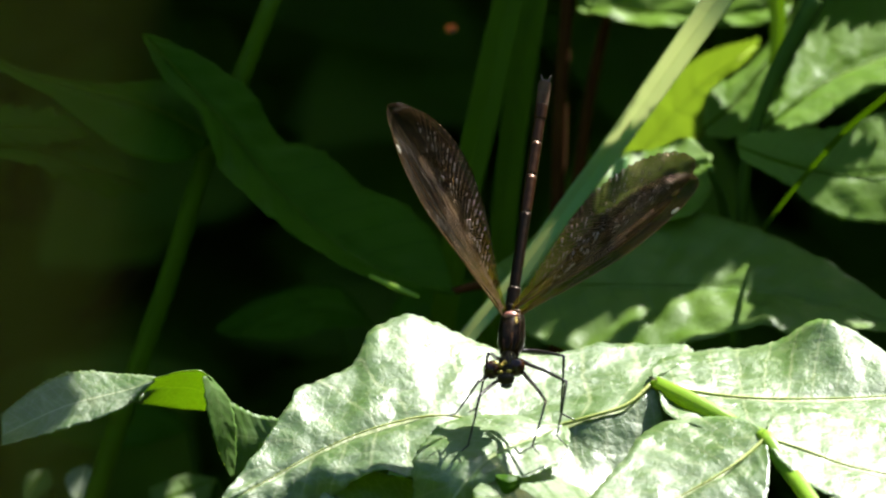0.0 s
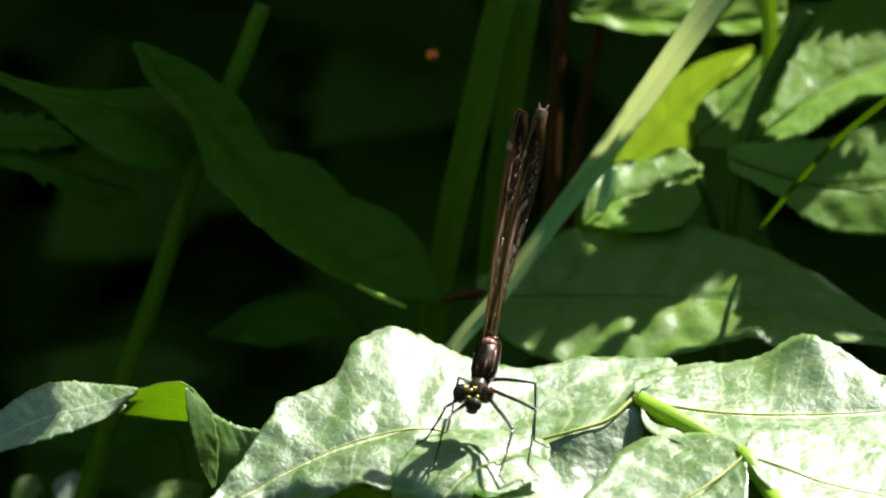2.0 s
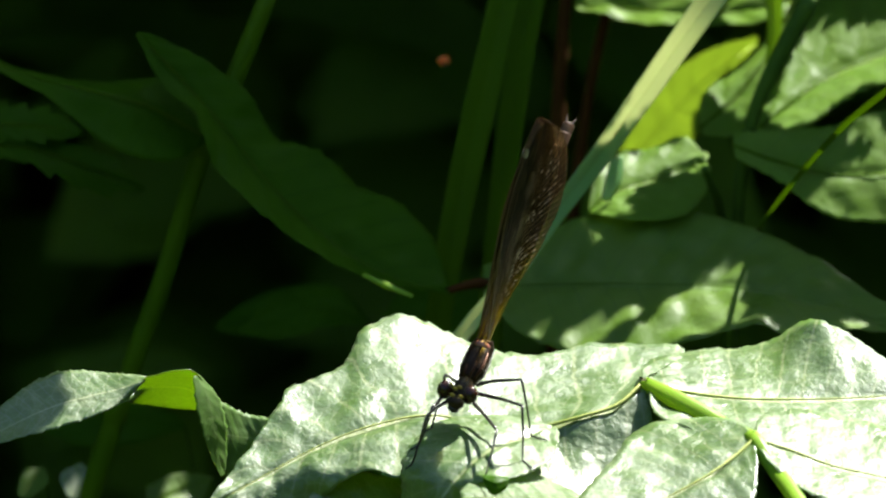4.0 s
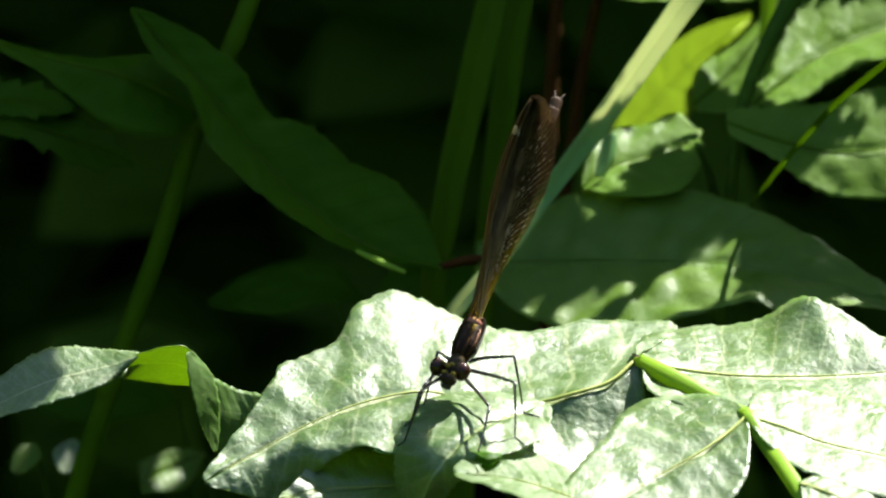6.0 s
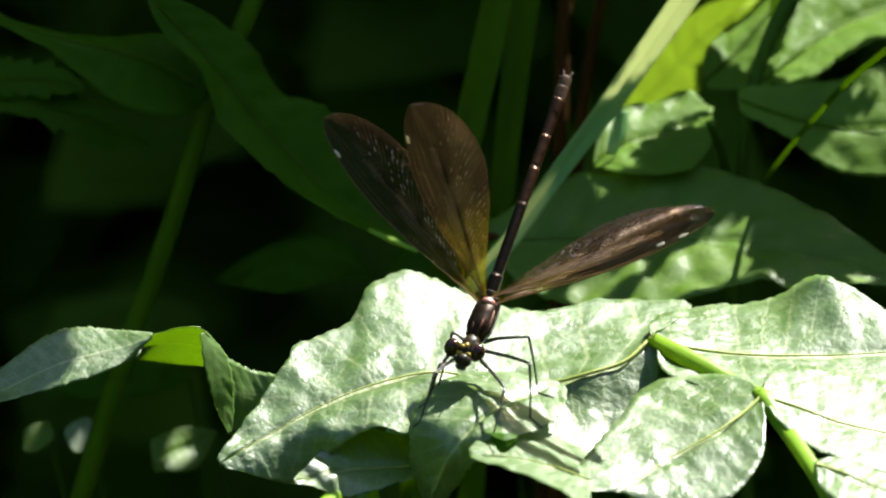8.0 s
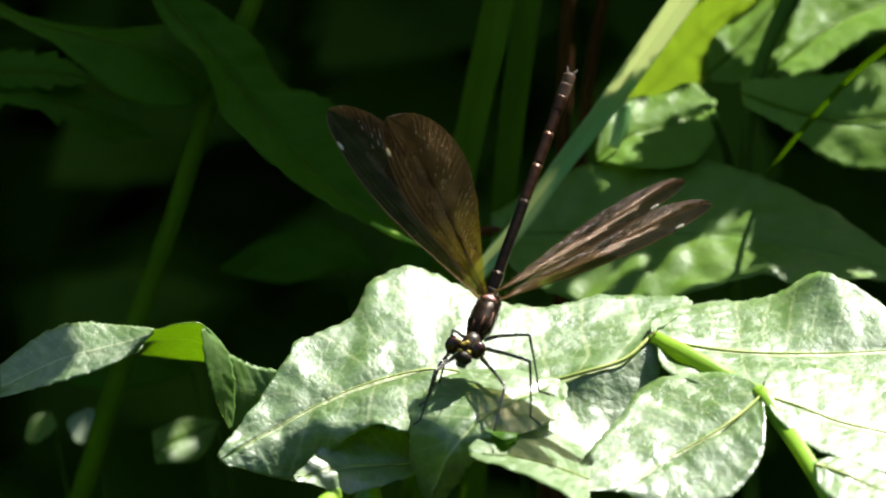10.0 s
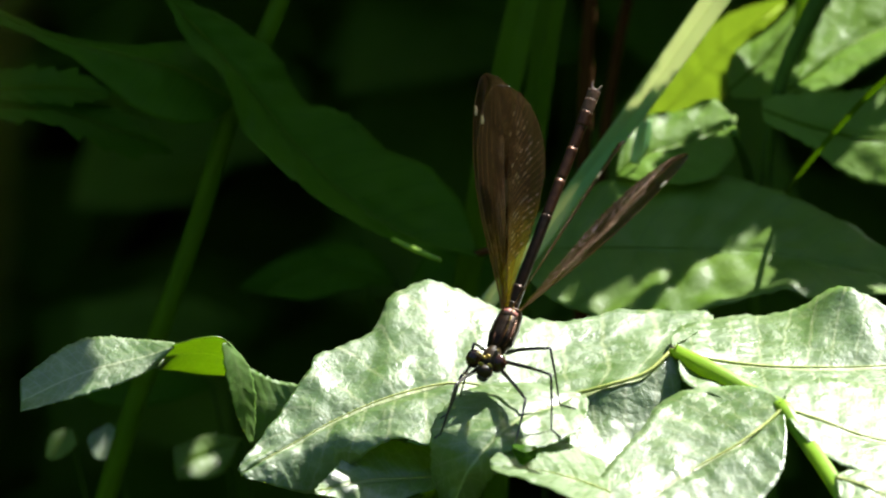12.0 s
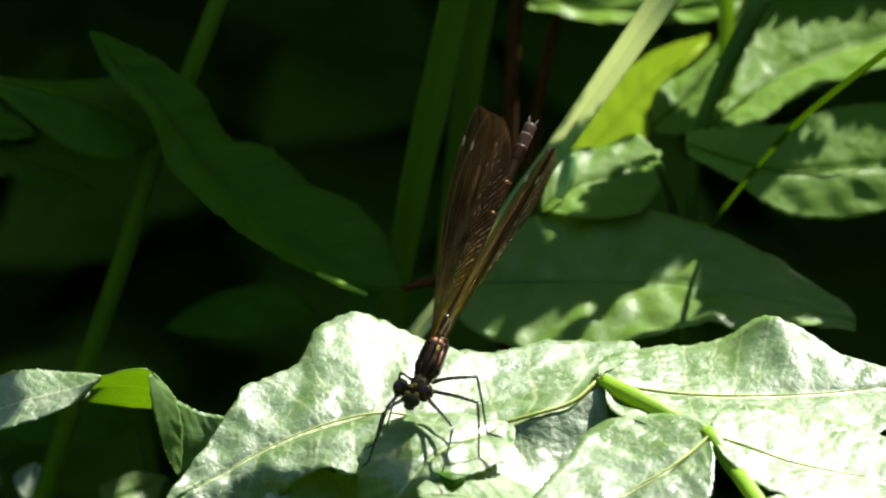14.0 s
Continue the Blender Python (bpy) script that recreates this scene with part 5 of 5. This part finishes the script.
def motions():
    walk(fly, [
        (0.0, pose(0.00812, -0.01047, -0.00212, -30) @ pose(0, 0, 0, 0, -19.0, 0)),
        (0.5, pose(0.00698, -0.01084, -0.00283, -30) @ pose(0, 0, 0, 0, -19.0, 0)),
        (1.0, pose(0.00815, -0.01070, -0.00271, -30) @ pose(0, 0, 0, 0, -14.5, 0)),
        (1.5, pose(0.00837, -0.01121, -0.00311, -30) @ pose(0, 0, 0, 0, -15.5, 0)),
        (1.8, pose(0.00849, -0.01109, -0.00321, -30) @ pose(0, 0, 0, 0, -13.0, 0)),
        (2.0, pose(0.00759, -0.01140, -0.00354, -30) @ pose(0, 0, 0, 0, -10.5, 0)),
        (2.3, pose(0.00586, -0.01200, -0.00470, -30) @ pose(0, 0, 0, 0, 0.0, 0)),
        (2.5, pose(0.00578, -0.01224, -0.00518, -30) @ pose(0, 0, 0, 0, 2.0, 0)),
        (5.0, pose(0.00536, -0.01257, -0.00560, -30) @ pose(0, 0, 0, 0, 0.0, 0)),
        (14.0, pose(0.00536, -0.01257, -0.00560, -30) @ pose(0, 0, 0, 0, 0.0, 0)),
    ])
    for leg, stance in zip(legs, LEG_STANCE):
        walk(leg, [(t, Matrix.Translation(Vector(leg["hip"]) * MM) @ pose(0, 0, 0, 0, k * stance + turn, 0)) for t, k, turn in LEG_TIMES])
    walk(bud, [(0.0, pose(0.0001, 0.1092, -0.0207, 10, 0, 20)), (0.4, pose(-0.0005, 0.1077, -0.0235, 10, 0, 20)), (0.5, pose(-0.0009, 0.1077, -0.0234, 10, 0, 20)), (1.0, pose(-0.0010, 0.1078, -0.0222, 10, 0, 20)), (1.5, pose(0.0001, 0.1079, -0.0223, 10, 0, 20)), (2.0, pose(-0.0017, 0.1078, -0.0234, 10, 0, 20)), (2.5, pose(-0.0020, 0.1078, -0.0229, 10, 0, 20)), (4.8, pose(0.0010, 0.1063, -0.0263, 10, 0, 20)), (5.0, pose(0.0015, 0.1063, -0.0262, 10, 0, 20)), (5.5, pose(0.0035, 0.1059, -0.0270, 10, 0, 20)), (6.0, pose(0.0066, 0.1052, -0.0281, 10, 0, 20)), (14.0, pose(0.0075, 0.1052, -0.0281, 10, 0, 20))])
    walk(near, [(0.0, pose(-0.0196, -0.7616, 0.4407)), (0.1, pose(-0.0237, -0.7614, 0.4411)), (0.4, pose(-0.0434, -0.7610, 0.4423)), (2.2, pose(-0.0343, -0.7591, 0.4461)), (2.3, pose(-0.0092, -0.7595, 0.4449)), (2.4, pose(0.0000, -0.7601, 0.4437)), (2.5, pose(0.0014, -0.7608, 0.4425)), (2.6, pose(-0.0027, -0.7609, 0.4425)), (2.7, pose(-0.0076, -0.7609, 0.4425)), (2.9, pose(-0.0371, -0.7614, 0.4424)), (10.6, pose(-0.0400, -0.7557, 0.4519)), (10.8, pose(-0.0166, -0.7563, 0.4505)), (11.0, pose(-0.0078, -0.7570, 0.4491)), (11.2, pose(-0.0072, -0.7574, 0.4485)), (11.4, pose(-0.0062, -0.7577, 0.4479)), (11.6, pose(-0.0075, -0.7578, 0.4478)), (11.8, pose(-0.0114, -0.7575, 0.4483)), (12.0, pose(-0.0176, -0.7573, 0.4488)), (12.4, pose(-0.0210, -0.7579, 0.4475)), (12.6, pose(-0.0164, -0.7578, 0.4477)), (12.7, pose(-0.0098, -0.7574, 0.4482)), (12.8, pose(-0.0037, -0.7571, 0.4487)), (12.9, pose(-0.0009, -0.7568, 0.4492)), (13.0, pose(-0.0017, -0.7565, 0.4497)), (13.1, pose(-0.0014, -0.7566, 0.4496)), (13.2, pose(0.0045, -0.7566, 0.4496)), (13.3, pose(0.0095, -0.7567, 0.4495)), (13.4, pose(0.0164, -0.7567, 0.4495)), (13.5, pose(0.0144, -0.7568, 0.4495)), (13.6, pose(0.0100, -0.7577, 0.4477)), (13.8, pose(0.0249, -0.7597, 0.4443)), (14.0, pose(0.0372, -0.7617, 0.4409))])
    walk(abdomen, [(0.0, pose(0, 0, 0, 0, 27.7, 0)), (0.5, pose(0, 0, 0, 0, 23.4, 0)), (1.0, pose(0, 0, 0, 0, 25.0, 0)), (1.5, pose(0, 0, 0, 0, 24.7, 0)), (1.8, pose(0, 0, 0, 0, 25.3, 0)), (2.0, pose(0, 0, 0, 0, 23.3, 0)), (2.5, pose(0, 0, 0, 0, 22.7, 0)), (5.0, pose(0, 0, 0, 0, 20.0, 0)), (7.6, pose(0, 0, 0, 0, 21.7, 0)), (7.7, pose(0, 0, 0, 0, 21.9, 0)), (7.8, pose(0, 0, 0, 0, 23.0, 0)), (7.9, pose(0, 0, 0, 0, 21.6, 0)), (8.0, pose(0, 0, 0, 0, 19.4, 0)), (8.1, pose(0, 0, 0, 0, 18.4, 0)), (8.2, pose(0, 0, 0, 0, 17.0, 0)), (10.3, pose(0, 0, 0, 0, 20.2, 0)), (10.5, pose(0, 0, 0, 0, 20.3, 0)), (11.0, pose(0, 0, 0, 0, 20.8, 0)), (11.5, pose(0, 0, 0, 0, 21.4, 0)), (12.0, pose(0, 0, 0, 0, 20.9, 0)), (12.5, pose(0, 0, 0, 0, 21.8, 0)), (13.0, pose(0, 0, 0, 0, 22.6, 0)), (13.5, pose(0, 0, 0, 0, 24.6, 0)), (14.0, pose(0, 0, 0, 0, 23.9, 0))])
    walk(wings[0], [
        (0.0, wing_pose(ROOT_LF, (-0.163, -0.221, 0.961), (0.715, 0.645, 0.270))),
        (0.5, wing_pose(ROOT_LF, (-0.301, -0.233, 0.925), (0.563, 0.739, 0.370))),
        (1.0, wing_pose(ROOT_LF, (-0.129, -0.264, 0.956), (0.668, 0.689, 0.281))),
        (1.5, wing_pose(ROOT_LF, (0.141, -0.386, 0.912), (0.449, 0.845, 0.289))),
        (1.8, wing_pose(ROOT_LF, (0.351, -0.309, 0.884), (0.343, 0.921, 0.186))),
        (2.0, wing_pose(ROOT_LF, (0.302, -0.302, 0.904), (0.283, 0.934, 0.217))),
        (2.5, wing_pose(ROOT_LF, (0.245, -0.271, 0.931), (0.450, 0.882, 0.139))),
        (5.0, wing_pose(ROOT_LF, (0.250, -0.363, 0.904), (0.431, 0.869, 0.242))),
        (7.6, wing_pose(ROOT_LF, (0.282, -0.329, 0.909), (0.430, 0.881, 0.198))),
        (7.7, wing_pose(ROOT_LF, (0.195, -0.369, 0.909), (0.556, 0.805, 0.207))),
        (7.8, wing_pose(ROOT_LF, (-0.325, -0.199, 0.925), (0.767, 0.516, 0.381))),
        (7.9, wing_pose(ROOT_LF, (-0.549, -0.000, 0.836), (0.752, 0.436, 0.494))),
        (8.0, wing_pose(ROOT_LF, (-0.627, -0.235, 0.743), (0.644, 0.381, 0.664))),
        (8.1, wing_pose(ROOT_LF, (-0.809, -0.197, 0.554), (0.486, 0.306, 0.818))),
        (8.2, wing_pose(ROOT_LF, (-0.950, -0.000, 0.311), (0.287, 0.392, 0.874))),
        (8.6, wing_pose(ROOT_LF, (-0.925, -0.025, 0.379), (0.343, 0.397, 0.852))),
        (9.1, wing_pose(ROOT_LF, (-0.820, -0.096, 0.564), (0.494, 0.402, 0.771))),
        (9.7, wing_pose(ROOT_LF, (-0.671, -0.164, 0.723), (0.631, 0.395, 0.668))),
        (10.3, wing_pose(ROOT_LF, (-0.559, -0.202, 0.804), (0.710, 0.384, 0.590))),
        (10.5, wing_pose(ROOT_LF, (-0.504, -0.225, 0.834), (0.742, 0.382, 0.552))),
        (11.0, wing_pose(ROOT_LF, (-0.354, -0.230, 0.906), (0.780, 0.462, 0.422))),
        (11.5, wing_pose(ROOT_LF, (-0.191, -0.281, 0.941), (0.804, 0.506, 0.314))),
        (12.0, wing_pose(ROOT_LF, (-0.077, -0.257, 0.963), (0.836, 0.509, 0.203))),
        (12.5, wing_pose(ROOT_LF, (0.068, -0.277, 0.956), (0.667, 0.730, 0.146))),
        (13.0, wing_pose(ROOT_LF, (0.122, -0.246, 0.956), (0.624, 0.775, 0.097))),
        (13.5, wing_pose(ROOT_LF, (0.161, -0.282, 0.936), (0.635, 0.768, 0.088))),
        (14.0, wing_pose(ROOT_LF, (0.197, -0.253, 0.941), (0.631, 0.774, 0.056)))])
    walk(wings[1], [
        (0.0, wing_pose(ROOT_LH, (-0.172, -0.345, 0.923), (0.748, 0.563, 0.350))),
        (0.5, wing_pose(ROOT_LH, (-0.288, -0.409, 0.866), (0.572, 0.652, 0.498))),
        (1.0, wing_pose(ROOT_LH, (-0.084, -0.451, 0.892), (0.789, 0.535, 0.301))),
        (1.5, wing_pose(ROOT_LH, (0.202, -0.326, 0.924), (0.407, 0.886, 0.224))),
        (1.8, wing_pose(ROOT_LH, (0.363, -0.322, 0.875), (0.350, 0.917, 0.192))),
        (2.0, wing_pose(ROOT_LH, (0.316, -0.334, 0.888), (0.317, 0.919, 0.233))),
        (2.5, wing_pose(ROOT_LH, (0.255, -0.295, 0.921), (0.470, 0.870, 0.150))),
        (5.0, wing_pose(ROOT_LH, (0.264, -0.350, 0.907), (0.500, 0.840, 0.200))),
        (7.6, wing_pose(ROOT_LH, (0.294, -0.314, 0.912), (0.500, 0.840, 0.180))),
        (7.7, wing_pose(ROOT_LH, (0.227, -0.355, 0.907), (0.550, 0.800, 0.150))),
        (7.8, wing_pose(ROOT_LH, (-0.101, -0.487, 0.867), (0.892, 0.342, 0.296))),
        (7.9, wing_pose(ROOT_LH, (-0.271, -0.458, 0.846), (0.861, 0.278, 0.426))),
        (8.0, wing_pose(ROOT_LH, (-0.294, -0.541, 0.772), (0.838, 0.204, 0.506))),
        (8.1, wing_pose(ROOT_LH, (-0.409, -0.584, 0.701), (0.766, 0.197, 0.611))),
        (8.2, wing_pose(ROOT_LH, (-0.526, -0.567, 0.634), (0.618, 0.257, 0.743))),
        (8.6, wing_pose(ROOT_LH, (-0.508, -0.567, 0.648), (0.642, 0.257, 0.722))),
        (9.1, wing_pose(ROOT_LH, (-0.458, -0.567, 0.685), (0.705, 0.256, 0.661))),
        (9.7, wing_pose(ROOT_LH, (-0.406, -0.564, 0.719), (0.763, 0.252, 0.595))),
        (10.3, wing_pose(ROOT_LH, (-0.370, -0.560, 0.740), (0.798, 0.249, 0.549))),
        (10.5, wing_pose(ROOT_LH, (-0.310, -0.580, 0.750), (0.862, 0.239, 0.447))),
        (11.0, wing_pose(ROOT_LH, (-0.200, -0.490, 0.850), (0.847, 0.321, 0.425))),
        (11.5, wing_pose(ROOT_LH, (-0.100, -0.440, 0.890), (0.868, 0.365, 0.337))),
        (12.0, wing_pose(ROOT_LH, (-0.047, -0.408, 0.912), (0.890, 0.398, 0.224))),
        (12.5, wing_pose(ROOT_LH, (0.111, -0.384, 0.914), (0.732, 0.659, 0.172))),
        (13.0, wing_pose(ROOT_LH, (0.196, -0.342, 0.919), (0.690, 0.714, 0.119))),
        (13.5, wing_pose(ROOT_LH, (0.231, -0.339, 0.912), (0.693, 0.715, 0.090))),
        (14.0, wing_pose(ROOT_LH, (0.243, -0.331, 0.912), (0.693, 0.717, 0.075)))])
    walk(wings[2], [
        (0.0, wing_pose(ROOT_RF, (0.856, -0.440, 0.272), (0.087, 0.641, 0.762))),
        (0.5, wing_pose(ROOT_RF, (0.828, -0.485, 0.282), (0.140, 0.665, 0.734))),
        (1.0, wing_pose(ROOT_RF, (0.792, -0.436, 0.428), (0.094, 0.779, 0.619))),
        (1.5, wing_pose(ROOT_RF, (0.639, -0.431, 0.637), (-0.003, 0.827, 0.562))),
        (1.8, wing_pose(ROOT_RF, (0.407, -0.335, 0.850), (0.234, 0.938, 0.257))),
        (2.0, wing_pose(ROOT_RF, (0.326, -0.398, 0.857), (0.326, 0.899, 0.293))),
        (2.5, wing_pose(ROOT_RF, (0.260, -0.348, 0.901), (0.660, 0.740, 0.120))),
        (5.0, wing_pose(ROOT_RF, (0.207, -0.374, 0.904), (0.620, 0.770, 0.150))),
        (7.6, wing_pose(ROOT_RF, (0.234, -0.357, 0.904), (0.620, 0.770, 0.150))),
        (7.7, wing_pose(ROOT_RF, (0.268, -0.333, 0.904), (0.580, 0.800, 0.150))),
        (7.8, wing_pose(ROOT_RF, (0.791, -0.300, 0.534), (0.162, 0.943, 0.290))),
        (7.9, wing_pose(ROOT_RF, (0.879, -0.197, 0.434), (-0.041, 0.876, 0.481))),
        (8.0, wing_pose(ROOT_RF, (0.879, -0.311, 0.361), (0.002, 0.760, 0.649))),
        (8.1, wing_pose(ROOT_RF, (0.888, -0.456, -0.059), (0.350, 0.589, 0.728))),
        (8.2, wing_pose(ROOT_RF, (0.763, -0.625, -0.164), (0.500, 0.411, 0.762))),
        (8.6, wing_pose(ROOT_RF, (0.794, -0.600, -0.095), (0.455, 0.476, 0.752))),
        (9.1, wing_pose(ROOT_RF, (0.856, -0.506, 0.109), (0.308, 0.650, 0.695))),
        (9.7, wing_pose(ROOT_RF, (0.870, -0.382, 0.311), (0.141, 0.789, 0.598))),
        (10.3, wing_pose(ROOT_RF, (0.854, -0.293, 0.429), (0.032, 0.854, 0.520))),
        (10.5, wing_pose(ROOT_RF, (0.847, -0.319, 0.425), (0.053, 0.846, 0.530))),
        (11.0, wing_pose(ROOT_RF, (0.797, -0.348, 0.493), (0.028, 0.837, 0.546))),
        (11.5, wing_pose(ROOT_RF, (0.738, -0.345, 0.579), (-0.073, 0.813, 0.578))),
        (12.0, wing_pose(ROOT_RF, (0.688, -0.340, 0.641), (-0.005, 0.881, 0.473))),
        (12.5, wing_pose(ROOT_RF, (0.579, -0.364, 0.729), (0.024, 0.902, 0.432))),
        (13.0, wing_pose(ROOT_RF, (0.541, -0.358, 0.761), (0.083, 0.923, 0.376))),
        (13.5, wing_pose(ROOT_RF, (0.545, -0.352, 0.761), (0.097, 0.928, 0.359))),
        (14.0, wing_pose(ROOT_RF, (0.459, -0.423, 0.781), (0.144, 0.903, 0.404)))])
    walk(wings[3], [
        (0.0, wing_pose(ROOT_RH, (0.909, -0.251, 0.332), (-0.133, 0.581, 0.803))),
        (0.5, wing_pose(ROOT_RH, (0.874, -0.285, 0.394), (-0.102, 0.684, 0.722))),
        (1.0, wing_pose(ROOT_RH, (0.781, -0.297, 0.549), (-0.077, 0.827, 0.557))),
        (1.5, wing_pose(ROOT_RH, (0.592, -0.350, 0.726), (0.061, 0.918, 0.392))),
        (1.8, wing_pose(ROOT_RH, (0.417, -0.336, 0.845), (0.238, 0.937, 0.256))),
        (2.0, wing_pose(ROOT_RH, (0.357, -0.393, 0.848), (0.378, 0.890, 0.254))),
        (2.5, wing_pose(ROOT_RH, (0.286, -0.355, 0.890), (0.760, 0.640, 0.080))),
        (5.0, wing_pose(ROOT_RH, (0.231, -0.386, 0.893), (0.730, 0.670, 0.100))),
        (7.6, wing_pose(ROOT_RH, (0.260, -0.367, 0.893), (0.730, 0.670, 0.080))),
        (7.7, wing_pose(ROOT_RH, (0.316, -0.333, 0.888), (0.660, 0.740, 0.080))),
        (7.8, wing_pose(ROOT_RH, (0.732, -0.397, 0.554), (0.189, 0.899, 0.394))),
        (7.9, wing_pose(ROOT_RH, (0.874, -0.184, 0.449), (-0.086, 0.851, 0.518))),
        (8.0, wing_pose(ROOT_RH, (0.818, -0.488, 0.304), (0.157, 0.698, 0.698))),
        (8.1, wing_pose(ROOT_RH, (0.959, -0.122, 0.257), (-0.136, 0.595, 0.792))),
        (8.2, wing_pose(ROOT_RH, (0.959, -0.239, 0.154), (-0.054, 0.381, 0.923))),
        (8.6, wing_pose(ROOT_RH, (0.944, -0.265, 0.197), (-0.023, 0.453, 0.891))),
        (9.1, wing_pose(ROOT_RH, (0.888, -0.334, 0.316), (0.071, 0.648, 0.758))),
        (9.7, wing_pose(ROOT_RH, (0.812, -0.397, 0.428), (0.162, 0.803, 0.573))),
        (10.3, wing_pose(ROOT_RH, (0.753, -0.433, 0.496), (0.213, 0.873, 0.439))),
        (10.5, wing_pose(ROOT_RH, (0.715, -0.452, 0.533), (0.235, 0.874, 0.425))),
        (11.0, wing_pose(ROOT_RH, (0.657, -0.394, 0.643), (0.136, 0.901, 0.413))),
        (11.5, wing_pose(ROOT_RH, (0.568, -0.398, 0.720), (0.183, 0.914, 0.361))),
        (12.0, wing_pose(ROOT_RH, (0.437, -0.599, 0.671), (0.327, 0.801, 0.502))),
        (12.5, wing_pose(ROOT_RH, (0.414, -0.291, 0.863), (0.347, 0.926, 0.146))),
        (13.0, wing_pose(ROOT_RH, (0.404, -0.304, 0.863), (0.351, 0.923, 0.160))),
        (13.5, wing_pose(ROOT_RH, (0.433, -0.262, 0.863), (0.337, 0.934, 0.115))),
        (14.0, wing_pose(ROOT_RH, (0.454, -0.462, 0.762), (0.483, 0.846, 0.225)))])


motions()
